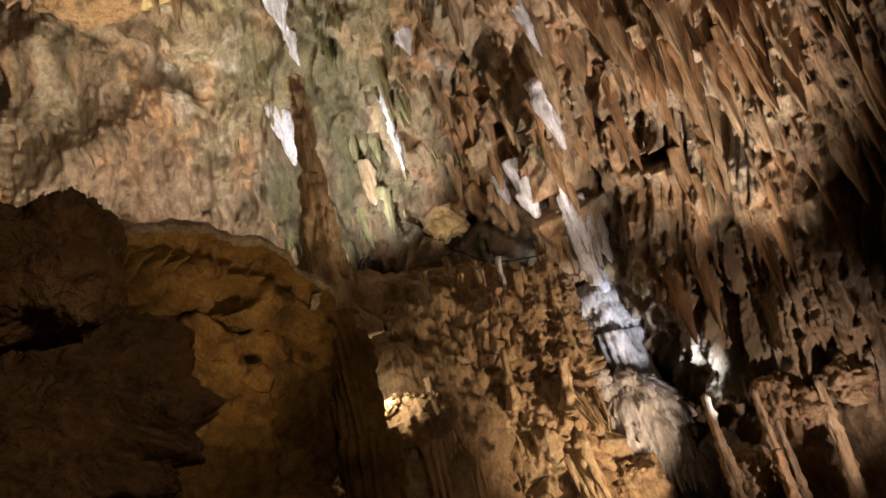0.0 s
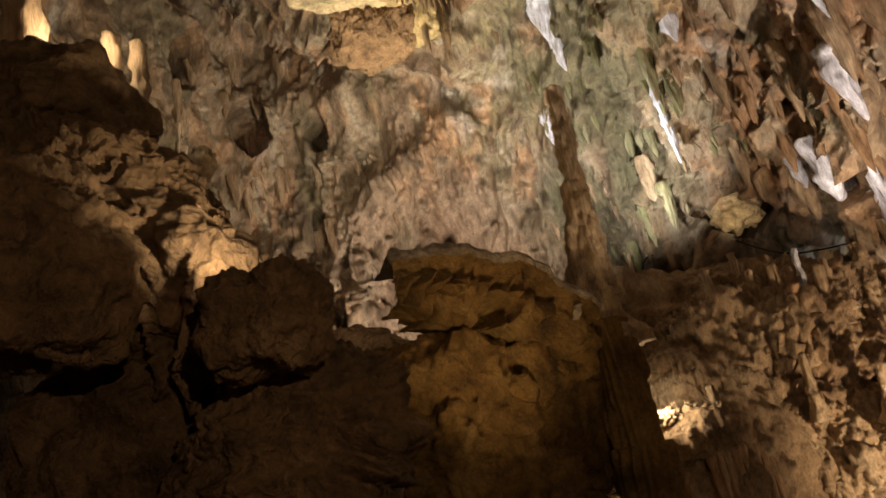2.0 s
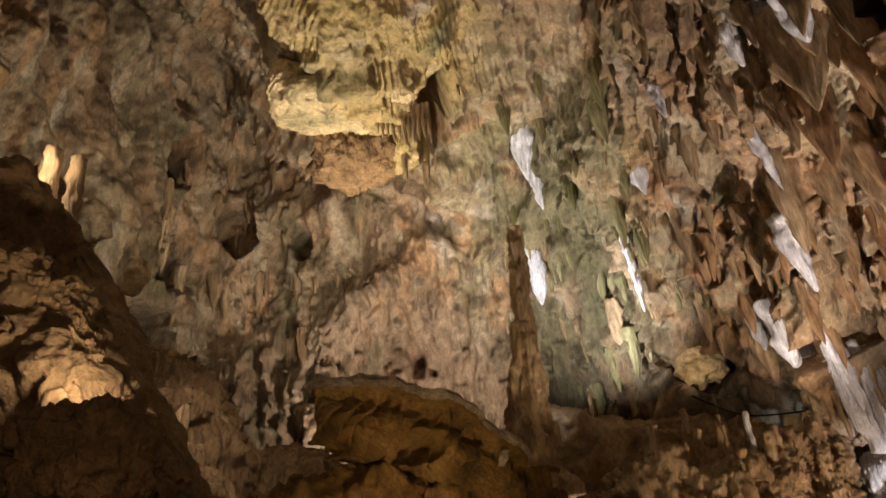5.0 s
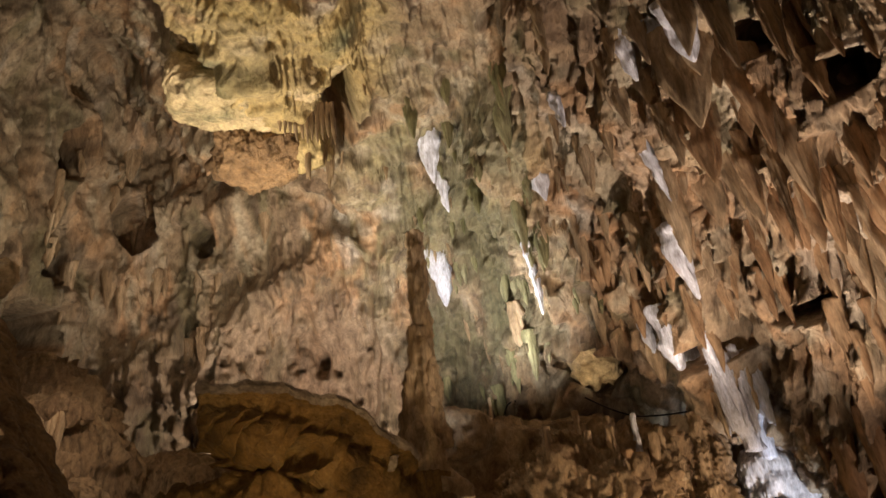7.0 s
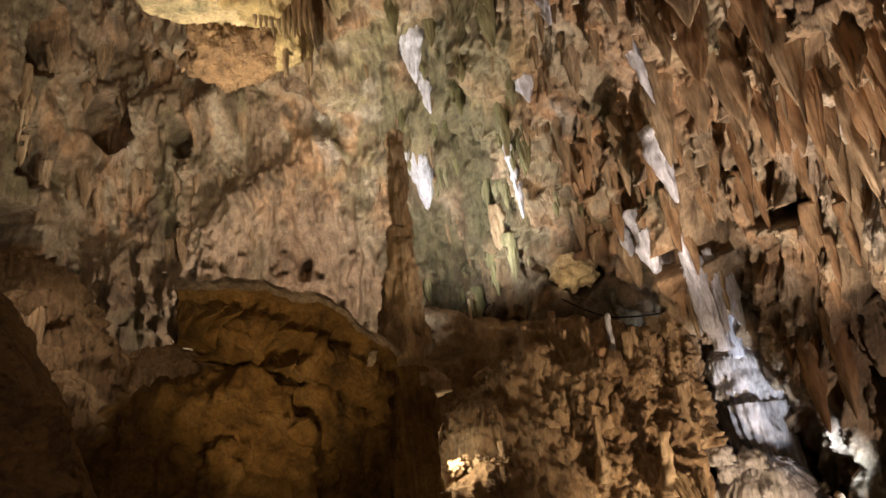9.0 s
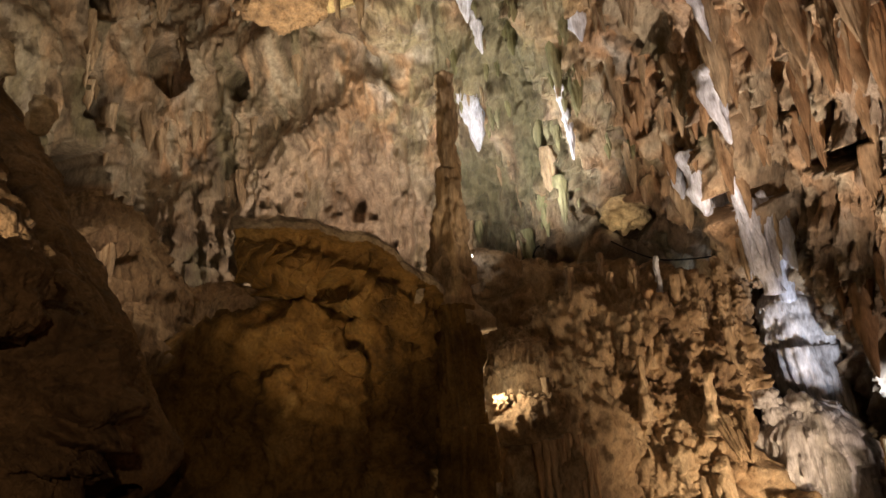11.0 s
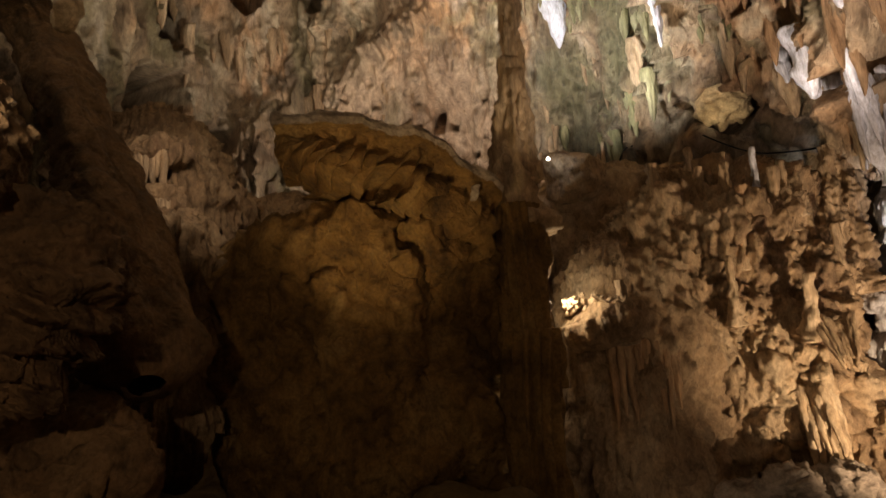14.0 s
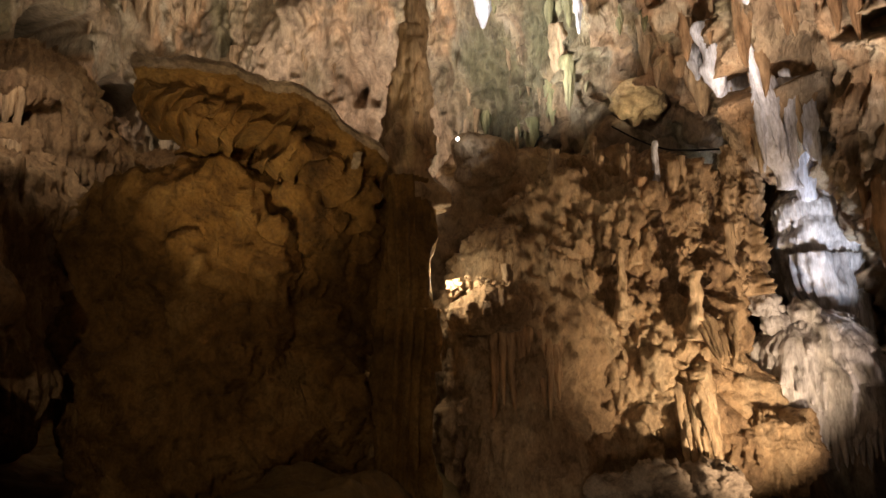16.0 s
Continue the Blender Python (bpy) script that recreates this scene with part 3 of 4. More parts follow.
def brow(name, material, first, last, rows, seed):
    """Part of the boulder's overhanging brow: its section from step first to step last, swept along the lip."""
    run = np.concatenate([[0], np.cumsum(np.linalg.norm(np.diff(LIP, axis=0), axis=1))])
    u = np.linspace(0, run[-1], 420)
    mid = np.stack([np.interp(u, run, LIP[:, k]) for k in range(3)], -1)
    for _ in range(80):
        mid[1:-1] = (mid[:-2] + mid[1:-1] + mid[2:]) / 3
    way = np.gradient(mid, axis=0)
    way /= np.linalg.norm(way, axis=1)[:, None]
    front = np.stack([way[:, 1], -way[:, 0], 0 * u], -1)
    front /= np.linalg.norm(front, axis=1)[:, None]
    v = np.linspace(first, last, rows)
    k = np.arange(len(BROW))
    o, d = np.interp(v, k, BROW[:, 0]), np.interp(v, k, BROW[:, 1])
    U, O = np.meshgrid(u, o, indexing="ij")
    D = np.meshgrid(u, d, indexing="ij")[1]
    q = np.stack([U, O, D], -1).reshape(-1, 3)
    tall = np.interp(U, (0, 0.35, 1.2, 1.9, run[-1]), (0.60, 0.75, 1.05, 1.35, 1.20))
    D = D * np.where(D < -0.12, tall, 1.0)
    ends = np.clip(1 - U / 0.30, 0, 1) ** 2 + np.clip((U - run[-1] + 0.30) / 0.30, 0, 1) ** 2
    O = O - 0.45 * ends
    low = np.clip((-D - 0.26) / 0.12, 0, 1)
    w = U * 4.8 - D * 3.4 + 0.45 * fbm(q * 1.6, 2, seed).reshape(U.shape)
    cell = np.floor(w)
    f = w - cell
    each = lattice(cell.astype(np.int64), 0 * cell.astype(np.int64), 0 * cell.astype(np.int64), seed)
    leaf = (np.clip(f / 0.8, 0, 1) ** 0.8 * np.clip((1 - f) / 0.14, 0, 1)) * (0.45 + 0.75 * each)
    O = O + low * 0.20 * (leaf - 0.5)
    D = D - low * 0.16 * (leaf - 0.4) * np.clip((-D - 0.45) / 0.2, 0, 1)
    hole = np.clip(1.3 - ((U - 1.60 - 0.6 * (D + 0.66)) / 0.22) ** 2 - ((D + 0.66) / 0.19) ** 2, 0, 1)
    O = O - 0.60 * hole
    O = O + 0.10 * fbm(q * np.array((1.2, 1.0, 0.6)), 3, seed + 1).reshape(U.shape) + 0.03 * fbm(q * 6.0, 4, seed + 2, 0.55).reshape(U.shape)
    D = D + 0.05 * fbm(q * np.array((2.2, 1.5, 0.4)), 3, seed + 3).reshape(U.shape) + 0.015 * fbm(q * 9.0 + 3, 3, seed + 4).reshape(U.shape)
    pts = mid[:, None] + front[:, None] * O[..., None]
    pts[..., 2] += D
    return sheet(name, pts.reshape(-1, 3), grid_quads(len(u), rows), material, ledge_rock)


tagged(brow("slab_top", M_GREYTOP, 0, 5, 60, 15), "dusty grey flat top slab")
tagged(brow("cap", M_BOULDER, 4.85, 13, 150, 15), "ochre scaly overhanging face")
spindle("flake", M_GREYTOP, (0.34, 8.42, 3.40), (0.10, 8.66, 2.92), 0.05, 0.015, 5, 0.1, 0.2, 0.0, 9, 40, 20, parent=ledge_rock, flat=0.35, bend=0.02)

yellow = new("yellow_ledge")
thing(yellow, "smooth pale yellow limestone ledges under the vault", "rock formation")
tier = axes((1.0, 0.35, 0.05))
rock("lower_tier", M_VAULT, (-1.85, 9.55, 9.95), (1.25, 0.75, 0.42), tier, 3.2, 0.12, 0.05, seed=28, n=170, parent=yellow, cut=0.10)
rock("upper_tier", M_VAULT, (-1.35, 9.15, 10.75), (1.55, 0.80, 0.50), tier, 3.0, 0.14, 0.05, seed=29, n=170, parent=yellow, cut=0.10)
rock("under_mass", M_DARKROCK, (-2.0, 10.75, 9.55), (0.75, 0.6, 0.5), tier, 2.4, 0.22, 0.07, flute=0.18, seed=30, n=130, parent=yellow, cut=0.14)

buttress = new("buttress")
thing(buttress, "tan dripstone buttress with hanging draperies", "rock formation")
rock("wall", M_FLOW, (-4.8, 9.3, 3.2), (1.35, 1.2, 2.1), None, 2.4, 0.22, 0.07, flute=0.30, seed=16, n=170, parent=buttress)
rock("foot", M_FLOW, (-3.3, 7.6, 1.9), (0.6, 0.7, 1.5), None, 2.2, 0.2, 0.06, flute=0.25, seed=17, n=120, parent=buttress)
rock("back", M_FLOW, (-3.4, 10.4, 2.5), (1.7, 0.9, 1.6), None, 2.3, 0.22, 0.07, flute=0.25, seed=24, n=120, parent=buttress)
for i, (x, y, z, wide) in enumerate(((-3.75, 7.95, 4.25, 0.50), (-3.55, 7.75, 3.55, 0.46), (-3.45, 7.6, 2.85, 0.38))):
    rock("tier", M_FLOW, (x, y, z), (wide, 0.42, 0.20), None, 2.3, 0.25, 0.05, flute=0.14, seed=700 + i, n=80, parent=buttress, cut=0.1)
    for k in range(15):
        a = -0.9 + 1.8 * k / 14
        side_x, side_y = x + wide * math.sin(a) * 1.05, y - 0.40 * math.cos(a)
        drop = 0.22 + 0.30 * lattice(np.int64(k), np.int64(i), np.int64(0), 77)
        spindle("drip", M_DRIP, (side_x, side_y + 0.05, z + 0.02), (side_x, side_y, z - 0.14 - drop), 0.055, 0.01, 6, 0.14, 0.2, 0.0, 710 + 20 * i + k, 18, 10, parent=buttress, bend=0.03)
mound = thing(rock("flowstone_mound", M_FLOW, (3.0, 13.2, 1.0), (2.15, 2.4, 3.0), None, 2.8, 0.16, 0.12, flute=0.12, seed=18, n=280, freq=1.5, cut=0.09), "knobbly brown flowstone mound covered in small formations", "rock formation")
hump = thing(rock("low_mound", M_FLOW, (1.6, 11.8, 0.5), (1.25, 1.7, 2.3), None, 2.5, 0.2, 0.08, flute=0.2, seed=19, n=170, cut=0.08), "dark rusty flowstone hump with thin drips", "rock formation")
thing(rock("back_ridge", M_FLOW, (1.6, 14.8, 3.2), (2.3, 1.0, 1.8), None, 2.5, 0.2, 0.1, seed=20, n=120), "grey rock ridge behind the stalagmites", "rock formation")


# ---- columns and flowstone ----
col1 = new("fluted_column")
thing(col1, "dark fluted flowstone column joined to the boulder", "column")
spindle("shaft", M_BOULDER, (0.60, 9.35, 3.30), (0.64, 9.15, 1.0), 0.30, 0.29, 19, 0.16, 0.12, 0.0, 3, 120, 110, parent=col1, bend=0.03, knob=0.2)
spindle("tassels", M_BOULDER, (0.64, 9.15, 1.75), (0.58, 9.1, -0.9), 0.33, 0.26, 15, 0.24, 0.05, 0.0, 5, 90, 90, parent=col1, bend=0.03, knob=0.2)
tall = new("tall_stalagmite")
thing(tall, "tall tapering brown stalagmite standing behind the boulder", "stalagmite")
spindle("stem", M_DRIP, (0.76, 9.80, 7.0), (0.64, 9.65, 3.6), 0.12, 0.20, 9, 0.12, 0.05, 0.08, 4, 120, 60, parent=tall, bend=0.04)
spindle("foot", M_DRIP, (0.65, 9.66, 5.4), (0.52, 9.6, 2.9), 0.13, 0.46, 11, 0.10, 0.0, 0.05, 8, 70, 60, parent=tall)
column = new("knobbly_column")
thing(column, "pale knobbly dripstone column on the mound", "column")
spindle("shaft", M_DRIP, (5.15, 12.75, 5.25), (4.88, 11.95, 1.9), 0.15, 0.34, 9, 0.14, 0.1, 0.16, 6, 150, 60, parent=column, bend=0.05)
spindle("side_shaft", M_DRIP, (4.86, 12.25, 4.2), (4.58, 11.8, 1.9), 0.10, 0.26, 7, 0.14, 0.1, 0.20, 7, 100, 50, parent=column, bend=0.06)
spindle("crown", M_WHITE, (5.14, 12.7, 5.45), (5.12, 12.65, 4.6), 0.20, 0.12, 9, 0.2, 0.25, 0.0, 11, 40, 40, parent=column)
drum = new("flowstone_drum")
thing(drum, "white flowstone drum with black ledges and fringed skirts", "flowstone")
rock("drum", M_DRUM, (6.28, 13.4, 2.75), (0.62, 0.6, 0.95), None, 3.0, 0.14, 0.03, flute=0.09, seed=22, n=150, parent=drum, strata=0.085)
spindle("fringe", M_DRUM, (6.25, 13.3, 2.6), (6.42, 13.1, 1.35), 0.56, 0.42, 31, 0.07, 0.05, 0.0, 12, 60, 160, parent=drum, bend=0.0)
rock("skirt", M_DRUM, (5.8, 12.3, 0.75), (0.72, 0.7, 0.95), None, 2.4, 0.15, 0.03, flute=0.2, seed=23, n=140, parent=drum)
for i in range(16):
    x = 5.15 + 0.085 * i
    spindle("tassel", M_DRUM, (x, 11.72 + 0.25 * abs(i - 8) / 8, 0.55), (x + 0.02, 11.65 + 0.25 * abs(i - 8) / 8, -0.55 + 0.35 * random.random()), 0.10, 0.012, 5, 0.12, 0.0, 0.0, i + 40, 16, 10, parent=drum, bend=0.02)


# ---- dripstone hung on the hull by a look along the way from the heart ----
bpy.context.view_layer.update()
WALLS = [bpy.data.objects["wall_front"], bpy.data.objects["ceiling"]]


def meet(az, el, solids=WALLS, eye=HEART):
    a, e = radians(az), radians(el)
    way = Vector((math.sin(a) * math.cos(e), math.cos(a) * math.cos(e), math.sin(e)))
    best = None
    for ob in solids:
        hit, place, nrm, _ = ob.ray_cast(Vector(eye), way)
        if hit and (best is None or (place - Vector(eye)).length < (best - Vector(eye)).length):
            best = place
    return best, way


# ---- single dripstones, hung where they are seen ----
def hang(label, group, material, top, tip, r, r_tip=0.01, snug=False, **more):
    if snug:  # slide it along the way from the heart until its middle lies on the wall
        mid = (Vector(top) + Vector(tip)) / 2 - Vector(HEART)
        p, way = meet(math.degrees(math.atan2(mid.x, mid.y)), math.degrees(math.asin(mid.z / mid.length)))
        k = ((p - Vector(HEART)).length - 0.24) / mid.length if p else 1.0
        k = max(0.72, min(1.15, k))
        top, tip, r = [Vector(HEART) + (Vector(v) - Vector(HEART)) * k for v in (top, tip)] + [r * k * 1.25]
        top = top + way * 0.26
    ob = spindle("stalactite", material, top, tip, r, r_tip, **more)
    return thing(ob, label, "stalactite", group)


BLUE = "white calcite stalactites"
pale = "bluish white calcite stalactite on the green stained wall"
hang(pale, BLUE, M_WHITE, (0.74, 15.95, 10.2), (0.90, 16.0, 8.2), 0.19, 0.02, bulge=0.5, seed=31, flat=0.6, snug=True)
hang(pale, BLUE, M_WHITE, (0.95, 14.2, 13.0), (1.06, 14.6, 10.85), 0.20, 0.02, bulge=0.35, seed=32, flat=0.6, snug=True)
hang(pale, BLUE, M_WHITE, (0.82, 14.3, 12.1), (0.92, 14.5, 11.2), 0.16, 0.02, bulge=0.3, seed=33, flat=0.6, snug=True)
hang(pale, BLUE, M_WHITE, (1.18, 14.9, 11.3), (1.26, 15.0, 10.2), 0.11, 0.01, bulge=0.3, seed=34, snug=True)
hang(pale, BLUE, M_WHITE, (3.48, 14.4, 10.95), (3.54, 14.5, 9.95), 0.13, 0.01, bulge=0.4, seed=35, flat=0.7, snug=True)
hang(pale, BLUE, M_WHITE, (4.06, 13.4, 12.2), (4.18, 13.5, 11.3), 0.11, 0.01, bulge=0.3, seed=36, snug=True)
hang(pale, BLUE, M_WHITE, (2.94, 15.5, 10.3), (3.02, 15.6, 8.7), 0.12, 0.015, bulge=0.35, seed=37, snug=True)
hang(pale, BLUE, M_WHITE, (3.05, 15.6, 8.9), (3.15, 15.7, 7.6), 0.08, 0.012, bulge=0.2, seed=38, snug=True)
hang("dull white bulb headed stalactite", BLUE, M_DRIP, (2.50, 16.2, 8.2), (2.58, 16.2, 7.0), 0.15, 0.04, bulge=0.5, seed=39, snug=True)
hang("white stalactite with a rounded head", BLUE, M_WHITE, (4.92, 10.95, 7.15), (5.12, 11.1, 5.75), 0.15, 0.02, bulge=0.15, seed=41, snug=True)
hang("white stalactite with a rounded head", BLUE, M_WHITE, (4.74, 12.15, 6.12), (4.84, 12.2, 4.9), 0.17, 0.04, bulge=0.45, seed=42, snug=True)
hang("small white knobbed stalactite", BLUE, M_WHITE, (4.42, 12.4, 5.95), (4.52, 12.4, 5.3), 0.09, 0.02, bulge=0.3, seed=43, snug=True)
hang("ochre tipped stalactite over the dark pocket", BLUE, M_DRIP, (4.5, 12.5, 5.7), (4.6, 12.5, 4.75), 0.12, 0.015, bulge=0.5, seed=44, snug=True)
hang("long white calcite curtain above the drum", BLUE, M_WHITE, (6.02, 13.15, 3.55), (5.52, 12.55, 5.95), 0.15, 0.03, bulge=0.0, seed=45, flat=0.5, rows=60, snug=True)
hang("broad white calcite curtain above the drum", BLUE, M_WHITE, (6.2, 12.85, 5.35), (6.44, 13.05, 4.0), 0.14, 0.05, bulge=0.35, seed=46, flat=0.5, rows=60, snug=True)
hang("broad white calcite curtain above the drum", BLUE, M_WHITE, (6.12, 13.0, 4.6), (6.20, 13.15, 3.4), 0.15, 0.10, bulge=0.3, seed=47, flat=0.5, snug=True)
for i in range(12):
    x = 5.5 + 0.085 * i
    hang("thin pale calcite strand above the drum", "calcite strands", M_WHITE if i % 3 else M_DRIP, (x - 0.12, 12.65 + 0.03 * i, 5.7 - 0.7 * random.random()), (x + 0.06, 12.9 + 0.03 * i, 4.3 - 0.5 * random.random()), 0.07, 0.012, bulge=0.3, seed=540 + i, snug=True, rows=26, cols=12)
hang("clustered white stalactite high on the slope", BLUE, M_WHITE, (4.95, 8.2, 9.4), (5.14, 8.3, 8.3), 0.2, 0.015, bulge=0.2, seed=51, snug=True)
hang("clustered white stalactite high on the slope", BLUE, M_WHITE, (4.7, 8.3, 9.2), (4.88, 8.4, 8.0), 0.16, 0.015, bulge=0.2, seed=52, snug=True)
hang("clustered white stalactite high on the slope", BLUE, M_WHITE, (4.35, 9.0, 9.8), (4.5, 9.1, 8.7), 0.13, 0.015, bulge=0.2, seed=53, snug=True)
hang("long thin white stalactite on the slope", BLUE, M_WHITE, (4.72, 10.4, 8.6), (4.95, 10.5, 7.3), 0.09, 0.01, bulge=0.2, seed=54, snug=True)
for i in range(9):
    x = 5.2 + 0.11 * i
    hang("thin pale stalactite in the fringe beside the column", "fringe over the gallery", M_DRIP, (x, 12.75, 5.1 - 0.05 * i), (x + 0.05, 12.78, 4.35 - 0.09 * i + 0.3 * random.random()), 0.075, 0.01, bulge=0.2, seed=60 + i, rows=20, cols=12)

# stands for a lamp-lit patch of wall: the light is partly its pale colour
lit_patch_slab = thing(rock("lit_patch_slab", M_PALE, (3.80, 14.35, 5.80), (0.48, 0.30, 0.40), None, 3.0, 0.25, 0.03, seed=25, n=60, freq=2), "flat rock face in the dark pocket, lamplight put into its pale yellow", "rock")
thing(rock("rounded_rock", M_FLOW, (0.95, 13.6, 4.6), (0.55, 0.5, 0.5), None, 2.2, 0.2, 0.05, seed=26, n=70), "grey rounded knob beside a white lamp", "rock")


def drape(count, az, el, long, thick, material, label, group, seed, flat=0.7, inward=0.12, lean=0.0, many=False):
    """Hang count dripstones over a patch of wall; many joins them to one mass of drips too many to count."""
    pts, faces, total = [], [], 0
    rnd = random.Random(seed)
    for i in range(count):
        a, e = rnd.uniform(*az), rnd.uniform(*el)
        p, way = meet(a, e)
        if p is None:
            continue
        size = rnd.random() ** 1.6
        length = long[0] + (long[1] - long[0]) * size
        r = thick[0] + (thick[1] - thick[0]) * size
        side = Vector((way.x, way.y, 0)).normalized()
        top = p + Vector((0, 0, 0.35 * length)) + side * (0.10 + 0.30 * r)
        tip = p - Vector((0, 0, 0.65 * length)) - side * (inward * length) + Vector((lean * length, 0, 0))
        ob = spindle("stalactite", material, top, tip, r, 0.008, rnd.randint(7, 15), 0.20, rnd.uniform(0.05, 0.3), 0.0, seed * 100 + i, 36, 30, flat=flat, bend=0.04, facing=rnd.uniform(-0.5, 0.5), knob=0.2)
        if not many:
            thing(ob, label, "stalactite", group)
            continue
        me = ob.data
        co, ids = np.empty(len(me.vertices) * 3), np.empty(len(me.loops), np.int32)
        me.vertices.foreach_get("co", co)
        me.loops.foreach_get("vertex_index", ids)
        sides = np.empty(len(me.polygons), np.int32)
        me.polygons.foreach_get("loop_total", sides)
        if (sides == 4).all():
            pts.append(co.reshape(-1, 3))
            faces.append(ids.reshape(-1, 4) + total)
            total += len(co) // 3
        bpy.data.objects.remove(ob)
    if many and pts:
        tagged(sheet("small_stalactites", np.concatenate(pts), np.concatenate(faces), material), label, "stalactites", kind="stuff")


drape(26, (-3, 8), (24, 44), (0.5, 1.6), (0.06, 0.2), M_GREEN, "greenish grey stalactite on the stained wall", "stalactites of the green wall", 3)
drape(24, (-3, 12), (15, 30), (0.4, 1.2), (0.05, 0.16), M_GREEN, "greenish grey stalactite on the stained wall", "stalactites of the green wall", 4)
drape(30, (10, 22), (22, 46), (0.6, 1.8), (0.07, 0.2), M_DRIP, "tan stalactite hanging from the sloping wall", "stalactites of the orange wall", 5)
drape(26, (12, 23), (16, 28), (0.4, 1.3), (0.05, 0.15), M_RUST, "rusty orange stalactite above the dark pocket", "stalactites of the orange wall", 6)
drape(34, (22, 44), (22, 50), (0.7, 2.1), (0.10, 0.28), M_RUST, "broad rusty curtain stalactite on the overhanging slope", "curtains of the slope", 7, 0.5)
drape(44, (23, 46), (6, 30), (0.6, 1.8), (0.06, 0.18), M_RUST, "thin rusty curtain stalactite low on the slope", "curtains of the slope", 8, 0.6, many=True)
drape(20, (21, 30), (27, 44), (1.2, 2.4), (0.22, 0.42), M_DRIP, "broad tan curtain of dripstone on the overhanging slope", "curtains of the slope", 12, 0.35)
drape(16, (30, 45), (12, 36), (1.0, 2.2), (0.18, 0.36), M_DRIP, "broad tan curtain of dripstone on the overhanging slope", "curtains of the slope", 13, 0.35)
drape(12, (-36, -24), (24, 36), (0.8, 1.8), (0.14, 0.3), M_DRIP, "brown dripstone drapery on the vaulted wall", "stalactites of the vault", 14, 0.4)
drape(16, (-13.5, -9.5), (36.2, 38.8), (0.5, 1.1), (0.035, 0.08), M_DRIP, "thin stalactite under the yellow ledge", "ledge fringe", 9, 1.0, 0.0, many=True)
drape(26, (-32, -16), (20, 35), (0.5, 1.5), (0.08, 0.2), M_DRIP, "brown stalactite on the vaulted wall", "stalactites of the vault", 10)
drape(30, (-9, 14), (16, 42), (0.5, 1.5), (0.04, 0.11), M_DRIP, "slim pale stalactite on the stained wall", "stalactites of the green wall", 16, 0.8, many=True)
drape(26, (25, 44), (14, 40), (0.7, 1.8), (0.04, 0.10), M_DRIP, "slim pale stalactite on the overhanging slope", "curtains of the slope", 17, 0.8, many=True)
drape(22, (-22, -3), (15, 22), (0.2, 0.6), (0.03, 0.08), M_DRIP, "short pale drip on the smooth wall", "drips of the smooth wall", 11, many=True)


# ---- stalagmites on the mound ----
def stand(x, z0, tall_, r, material, label, seed, solids, group="stalagmites on the mound", bands=0.1):
    """A stalagmite on the front of a rock at x, its foot at about z0."""
    best = None
    for ob in solids:
        hit, place, nrm, _ = ob.ray_cast(Vector((x * 0.86 + 0.2, 2.0, z0 + 0.1)), Vector((x * 0.14 - 0.2, 9.0, 0)).normalized())
        if hit and (best is None or place.y < best.y):
            best = place
    if best is None:
        return
    p = best + Vector((0, 0.10, -0.08))
    ob = spindle("stalagmite", material, (p.x, p.y, p.z + tall_), (p.x, p.y, p.z - 0.1), r * 0.45, r, 7, 0.12, 0.35, bands, seed, 26, 16, bend=0.03)
    thing(ob, label, "stalagmite", group)


rnd = random.Random(5)
stand(2.28, 3.5, 0.55, 0.11, M_DRIP, "pale banded stalagmite on the dark ridge", 71, [mound, hump], bands=0.35)
for i in range(34):
    x = rnd.uniform(2.5, 5.0)
    stand(x, rnd.uniform(1.6, 3.9), rnd.uniform(0.2, 0.7), rnd.uniform(0.05, 0.13), M_DRIP, "short ochre stalagmite on the flowstone mound", 80 + i, [mound], bands=rnd.choice((0.05, 0.2)))
for i in range(40):
    x = rnd.uniform(2.3, 5.2)
    z = rnd.uniform(-0.2, 3.6)
    hit, place, nrm, _ = mound.ray_cast(Vector((x * 0.86, 2.0, z)), Vector((x * 0.14, 9.0, 0)).normalized())
    if hit:
        k = rnd.uniform(0.07, 0.2)
        thing(rock("flowstone_lump", M_FLOW, place + Vector((0, 0.3 * k, 0)), (k, k * 0.8, k * rnd.uniform(0.8, 1.6)), None, 2.2, 0.3, 0.015, seed=200 + i, n=18, freq=2), "knobbly ochre lump of flowstone on the mound", "flowstone", "knobs on the mound")
def stalagmite(x, y, z0, z1, r, material, label, seed, bands=0.12, group="stalagmites on the mound"):
    ob = spindle("stalagmite", material, (x, y, z1), (x, y + 0.15, z0 - 0.3), r * 0.5, r * 1.25, 7, 0.12, 0.3, bands, seed, 44, 20, bend=0.02)
    thing(ob, label, "stalagmite", group)


stalagmite(2.32, 11.36, 3.49, 4.10, 0.15, M_DRIP, "pale banded stalagmite on the dark ridge", 501, 0.32)
stalagmite(2.95, 11.41, 3.33, 3.97, 0.11, M_DRIP, "slim ochre stalagmite on the mound", 502)
stalagmite(3.47, 11.36, 2.85, 3.60, 0.17, M_RUST, "stout orange stalagmite on the mound", 503)
stalagmite(3.74, 11.60, 3.47, 4.18, 0.09, M_WHITE, "thin white stalagmite on the mound", 504)
stalagmite(3.96, 11.50, 2.99, 3.84, 0.14, M_DRIP, "blunt ochre stalagmite on the mound", 505, 0.05)
stalagmite(4.03, 10.73, 1.59, 2.20, 0.15, M_DRIP, "short stout ochre stalagmite on the mound", 506, 0.05)
stalagmite(2.92, 11.12, 2.65, 3.22, 0.09, M_DRIP, "slim ochre stalagmite on the mound", 507, 0.2)
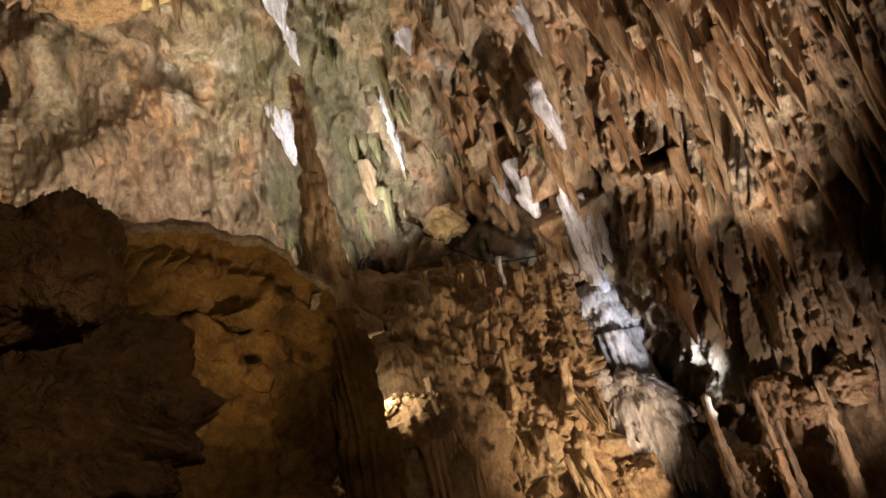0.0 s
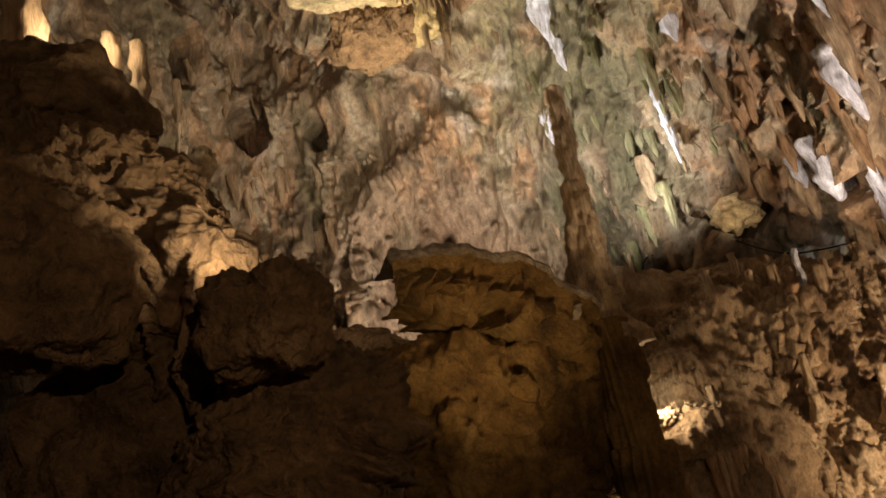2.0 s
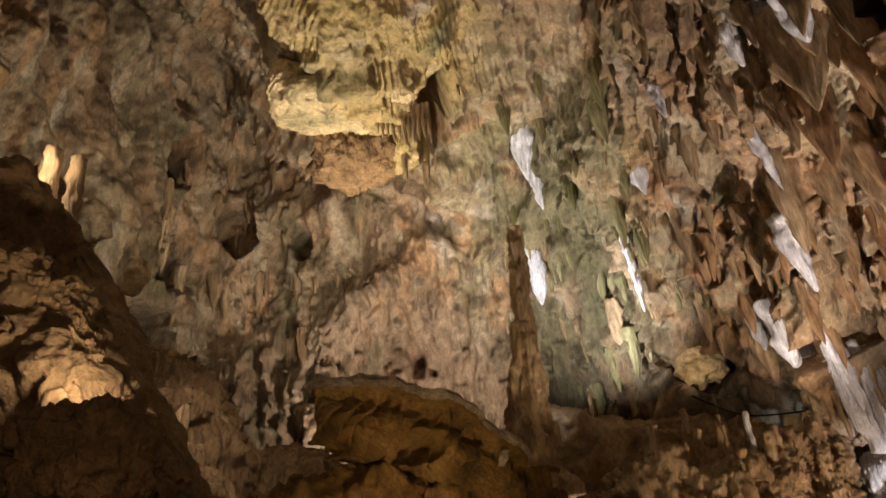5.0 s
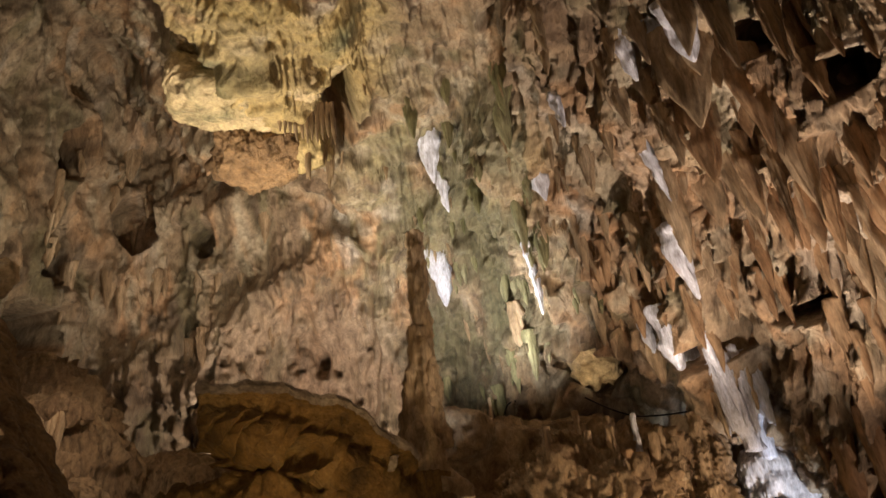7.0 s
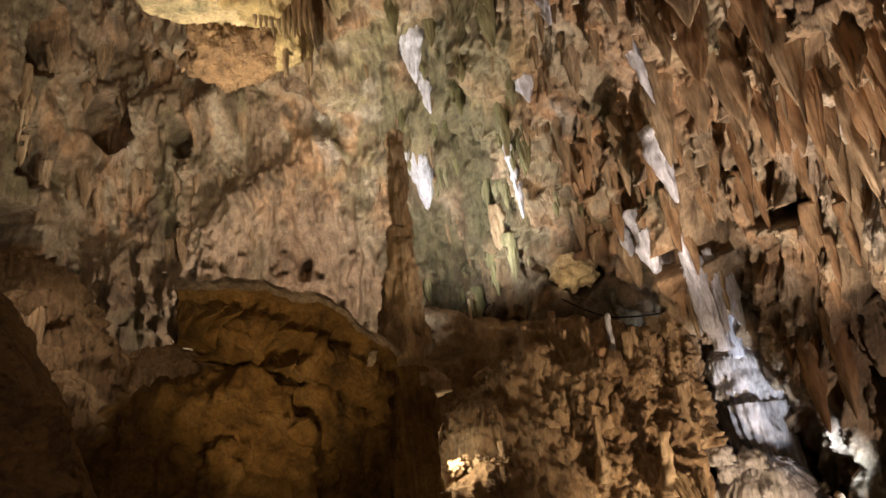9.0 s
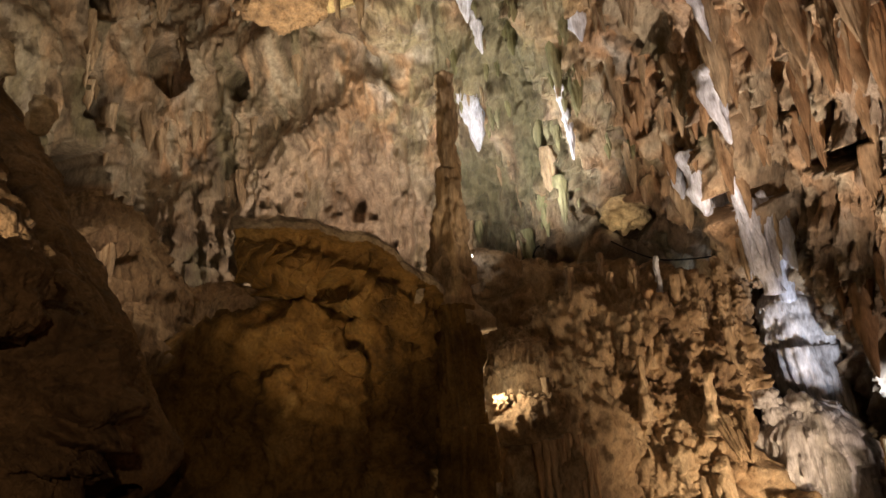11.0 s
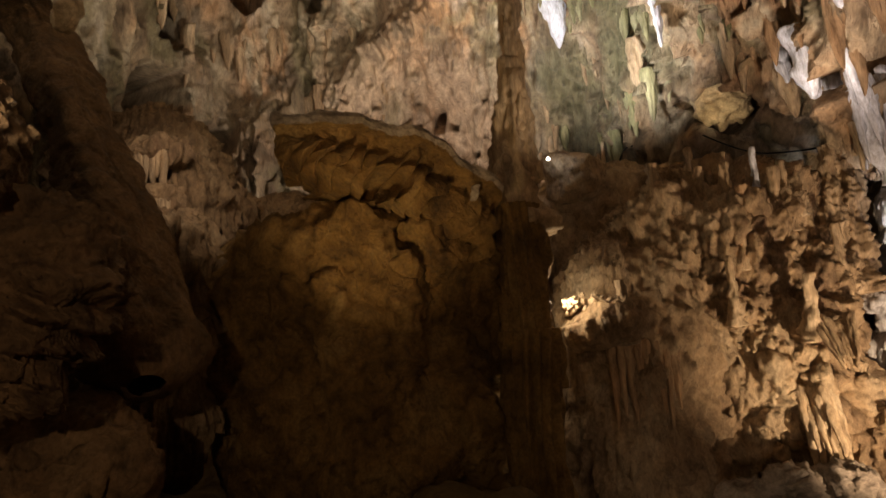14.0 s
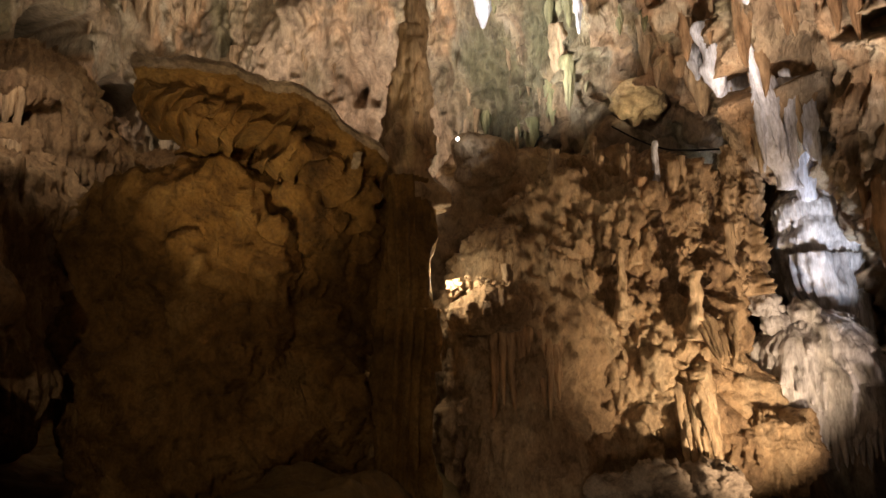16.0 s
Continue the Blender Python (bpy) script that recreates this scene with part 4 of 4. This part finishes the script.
stalagmite(3.12, 10.73, 1.88, 2.54, 0.10, M_DRIP, "slim ochre stalagmite on the mound", 508, 0.2)
stalagmite(1.72, 9.95, 1.75, 2.30, 0.12, M_DRIP, "pale stalagmite at the mouth of the niche", 509, 0.1)
thing(rock("lit_ledge", M_FLOW, (4.85, 11.6, -0.15), (0.7, 0.5, 0.6), None, 2.4, 0.25, 0.07, seed=27, n=110, flute=0.15, cut=0.1), "brightly lit golden flowstone shelf", "flowstone")
for i in range(14):
    k = rnd.uniform(0.09, 0.2)
    thing(rock("calcite_lump", M_DRUM, (5.0 + 0.09 * i * rnd.uniform(0.6, 1.1), 12.1 - 0.2 * rnd.random(), 2.0 - 0.11 * i * rnd.uniform(0.5, 1.2)), (k, k, k * 0.8), None, 2.2, 0.3, 0.02, seed=520 + i, n=22, freq=2), "grey white calcite lump between column and drum", "flowstone", "lumps by the drum")
fan = new("calcite_fan")
thing(fan, "golden calcite fan spreading over the mound", "flowstone")
for i in range(9):
    spindle("rib", M_DRIP, (4.02 + 0.055 * i, 10.85, 1.62 + 0.05 * math.sin(i)), (4.22 + 0.022 * i, 10.48, 0.95 + 0.06 * (i % 3)), 0.05, 0.02, 4, 0.1, 0.2, 0.0, 300 + i, 22, 10, parent=fan)
for i in range(9):
    x = 3.74 + 0.05 * i
    hang("long golden drip under the flowstone mound", "drips under the mound", M_DRIP, (x, 10.95 + 0.1 * math.sin(i), 0.80), (x + 0.03, 10.5, -0.45 + 0.6 * rnd.random()), 0.06, 0.012, bulge=0.25, seed=320 + i, rows=22, cols=12)
for i in range(8):
    x = 1.5 + 0.11 * i
    hang("thin rusty drip on the flowstone hump", "drips of the hump", M_RUST, (x, 10.15 + 0.04 * i, 1.5 + 0.3 * rnd.random()), (x + 0.02, 10.1 + 0.04 * i, 0.3 + 0.5 * rnd.random()), 0.07, 0.012, bulge=0.15, seed=340 + i, rows=22, cols=12)
for i, (x, y, z, h, r) in enumerate(((1.55, 14.2, 4.95, 0.45, 0.06), (1.45, 14.2, 4.9, 0.28, 0.05), (1.32, 14.2, 4.9, 0.25, 0.045), (0.55, 14.6, 4.9, 0.9, 0.10))):
    thing(spindle("stalagmite", M_DRIP, (x, y, z + h), (x, y, z - 0.2), r * 0.5, r, 6, 0.1, 0.3, 0.1, 360 + i, 22, 14), "slim pale stalagmite behind the dark ridge", "stalagmite", "slim stalagmites")

# niche with lamp lit knobs
thing(rock("niche_shelf", M_FLOW, (1.45, 10.05, 1.72), (0.55, 0.35, 0.26), None, 2.4, 0.22, 0.05, seed=379, n=90, flute=0.1, cut=0.1), "ochre flowstone shelf in the lit niche", "flowstone")
for i in range(13):
    x = 1.02 + 0.062 * i
    k = rnd.uniform(0.055, 0.11)
    thing(rock("calcite_lump", M_DRIP, (x, 9.86 + 0.14 * rnd.random(), 1.95 + 0.16 * rnd.random() - 0.05 * (i % 3)), (k, k, k * rnd.uniform(0.9, 1.9)), None, 2.2, 0.35, 0.03, seed=380 + i, n=26, freq=2.4, cut=0.15), "brightly lit ochre calcite lump in the niche", "flowstone", "knobs of the niche")
for i in range(22):
    k = rnd.uniform(0.10, 0.26)
    thing(rock("rubble_stone", M_GREYTOP, (2.55 + 0.075 * i + 0.2 * rnd.random(), 10.2 + 0.5 * rnd.random(), -0.25 - 0.75 * rnd.random()), (k * 1.2, k, k * rnd.uniform(0.6, 1.0)), None, 2.6, 0.3, 0.03, seed=640 + i, n=26, freq=1.6, cut=0.3), "grey broken stone in the rubble under the mound", "rock", "rubble under the mound")

# lit stumps over the slab
for i, (x, y, z, h, r) in enumerate(((-3.42, 5.78, 5.52, 0.36, 0.17), (-2.82, 5.70, 4.80, 0.28, 0.12))):
    thing(rock("white_stump", M_PALE, (x, y, z + h * 0.5), (r, r, h * 0.6), None, 2.3, 0.2, 0.02, seed=390 + i, n=30, freq=2), "small white stone stump lit from below", "stalagmite", "white stumps")
for i, (x, y, z, h, r) in enumerate(((-3.2, 3.9, 5.0, 1.2, 0.22), (-2.75, 4.3, 5.0, 0.5, 0.11), (-2.95, 4.5, 5.0, 0.55, 0.13), (-2.6, 4.4, 4.85, 0.6, 0.10), (-3.0, 4.0, 4.9, 0.35, 0.1))):
    thing(spindle("stalagmite", M_DRIP, (x, y, z + h), (x, y, z - 0.4), r * 0.6, r, 6, 0.12, 0.3, 0.1, 400 + i, 26, 18), "pale stalagmite stump on the shelf boulder", "stalagmite", "shelf stalagmites")

# fringe under the right end of the yellow ledge
for i in range(11):
    x = -1.35 + 0.085 * i
    hang("thin pale stalactite under the yellow ledge", "fringe of the yellow ledge", M_DRIP, (x, 9.75 + 0.03 * i, 9.75 + 0.02 * i), (x + 0.02, 9.75 + 0.03 * i, 9.25 - 0.3 * rnd.random()), 0.05, 0.008, bulge=0.2, seed=660 + i, rows=22, cols=12)

# the low gallery: thin columns in front of the dark
for i, (x, y, z0, z1, r) in enumerate(((6.15, 10.6, -1.9, 1.15, 0.09), (6.75, 10.2, -1.9, 1.05, 0.07), (7.25, 10.6, -1.9, 0.7, 0.06), (7.75, 10.0, -1.9, 1.0, 0.10))):
    thing(spindle("slim_column", M_DRIP, (x, y, z1), (x + 0.1, y, z0), r * 0.6, r * 1.7, 7, 0.14, -0.1, 0.16, 420 + i, 60, 20, bend=0.05), "slim pinkish dripstone column in the low gallery", "column", "slim columns")
for i, (x, y, z, r) in enumerate(((7.2, 10.35, 0.85, 0.30), (7.6, 10.2, 0.6, 0.26), (8.1, 9.7, 0.85, 0.30), (6.6, 10.8, -0.2, 0.35))):
    thing(rock("gallery_rock", M_FLOW, (x, y, z), (r, r * 0.8, r * 1.1), None, 2.5, 0.3, 0.05, seed=440 + i, n=70, freq=1.4, flute=0.08, cut=0.25), "pinkish broken rock in the low gallery", "rock", "rocks of the gallery")
# red light on this post is put into its rusty colour
thing(spindle("banded_post", M_RUST, (6.66, 10.0, 0.15), (6.75, 10.0, -1.9), 0.07, 0.16, 5, 0.06, 0.2, 0.30, 431, 80, 26), "banded stalagmite post in the low gallery, red lamplight in its colour", "stalagmite")


# ---- lamps' fittings, rod and cable ----
def tube(name, pts, r, material, label, category):
    cu = bpy.data.curves.new(name, "CURVE")
    cu.dimensions, cu.bevel_depth, cu.bevel_resolution = "3D", r, 2
    sp = cu.splines.new("NURBS")
    sp.points.add(len(pts) - 1)
    for a, b in zip(sp.points, pts):
        a.co = (*b, 1)
    sp.use_endpoint_u, sp.order_u = True, 3
    ob = new(name, cu)
    cu.materials.append(material)
    dg = bpy.context.evaluated_depsgraph_get()
    me = bpy.data.meshes.new_from_object(ob.evaluated_get(dg))
    bpy.data.objects.remove(ob)
    return thing(new(name, me), label, category)


tube("bent_rod", [(1.72, 15.0, 4.9), (1.86, 15.0, 5.35), (2.05, 15.0, 5.46), (2.9, 15.1, 5.5)], 0.018, M_METAL, "bent black metal rod behind the ridge", "rod")
tube("cable", [(3.2, 12.6, 4.75), (3.8, 12.7, 4.35), (4.5, 12.9, 4.32), (5.3, 13.2, 4.4), (5.9, 13.6, 4.35)], 0.014, M_METAL, "thin black cable slung past the column", "cable")


def spotlight(at, aim, size, label, strength):
    """A small cave floodlight: housing, bracket and a bright lens."""
    base = new("spotlight")
    base.matrix_world = look(at, aim)
    bm = bmesh.new()
    bmesh.ops.create_cone(bm, cap_ends=True, segments=20, radius1=size * 0.8, radius2=size * 0.55, depth=size * 1.6, matrix=Matrix.Translation((0, 0, size * 0.85)))
    bmesh.ops.bevel(bm, geom=[e for e in bm.edges if e.is_boundary or e.calc_face_angle(0) > 0.8], offset=size * 0.08, segments=2, affect="EDGES")
    for n, b, m in (("housing", bm, M_METAL),):
        me = bpy.data.meshes.new(n)
        b.to_mesh(me)
        b.free()
        me.materials.append(m)
        ob = new(n, me)
        ob.parent = base
    bm = bmesh.new()
    bmesh.ops.create_uvsphere(bm, u_segments=18, v_segments=8, radius=size * 0.7, matrix=Matrix.Diagonal((1, 1, 0.25, 1)))
    me = bpy.data.meshes.new("lens")
    bm.to_mesh(me)
    bm.free()
    glass = bpy.data.materials.new("lamp_lens")
    glass.use_nodes = True
    g = glass.node_tree.nodes["Principled BSDF"]
    g.inputs["Base Color"].default_value = (0.9, 0.9, 0.85, 1)
    g.inputs["Emission Color"].default_value = (1.0, 0.93, 0.82, 1)
    g.inputs["Emission Strength"].default_value = strength
    me.materials.append(glass)
    lens = new("lens", me)
    lens.parent = base
    return thing(base, label, "spotlight", "cave spotlights")


spotlight((0.66, 12.85, 4.83), (1.6, 5.0, 3.0), 0.045, "small white spotlight beside a grey knob", 14)
spotlight((0.20, 8.45, 2.90), (2.2, 1.0, 1.6), 0.022, "small white spotlight under the boulder's edge", 14)
spotlight((-0.98, 3.22, 2.74), (0.9, 0.4, 2.2), 0.010, "small white spotlight behind the dark boulder", 10)
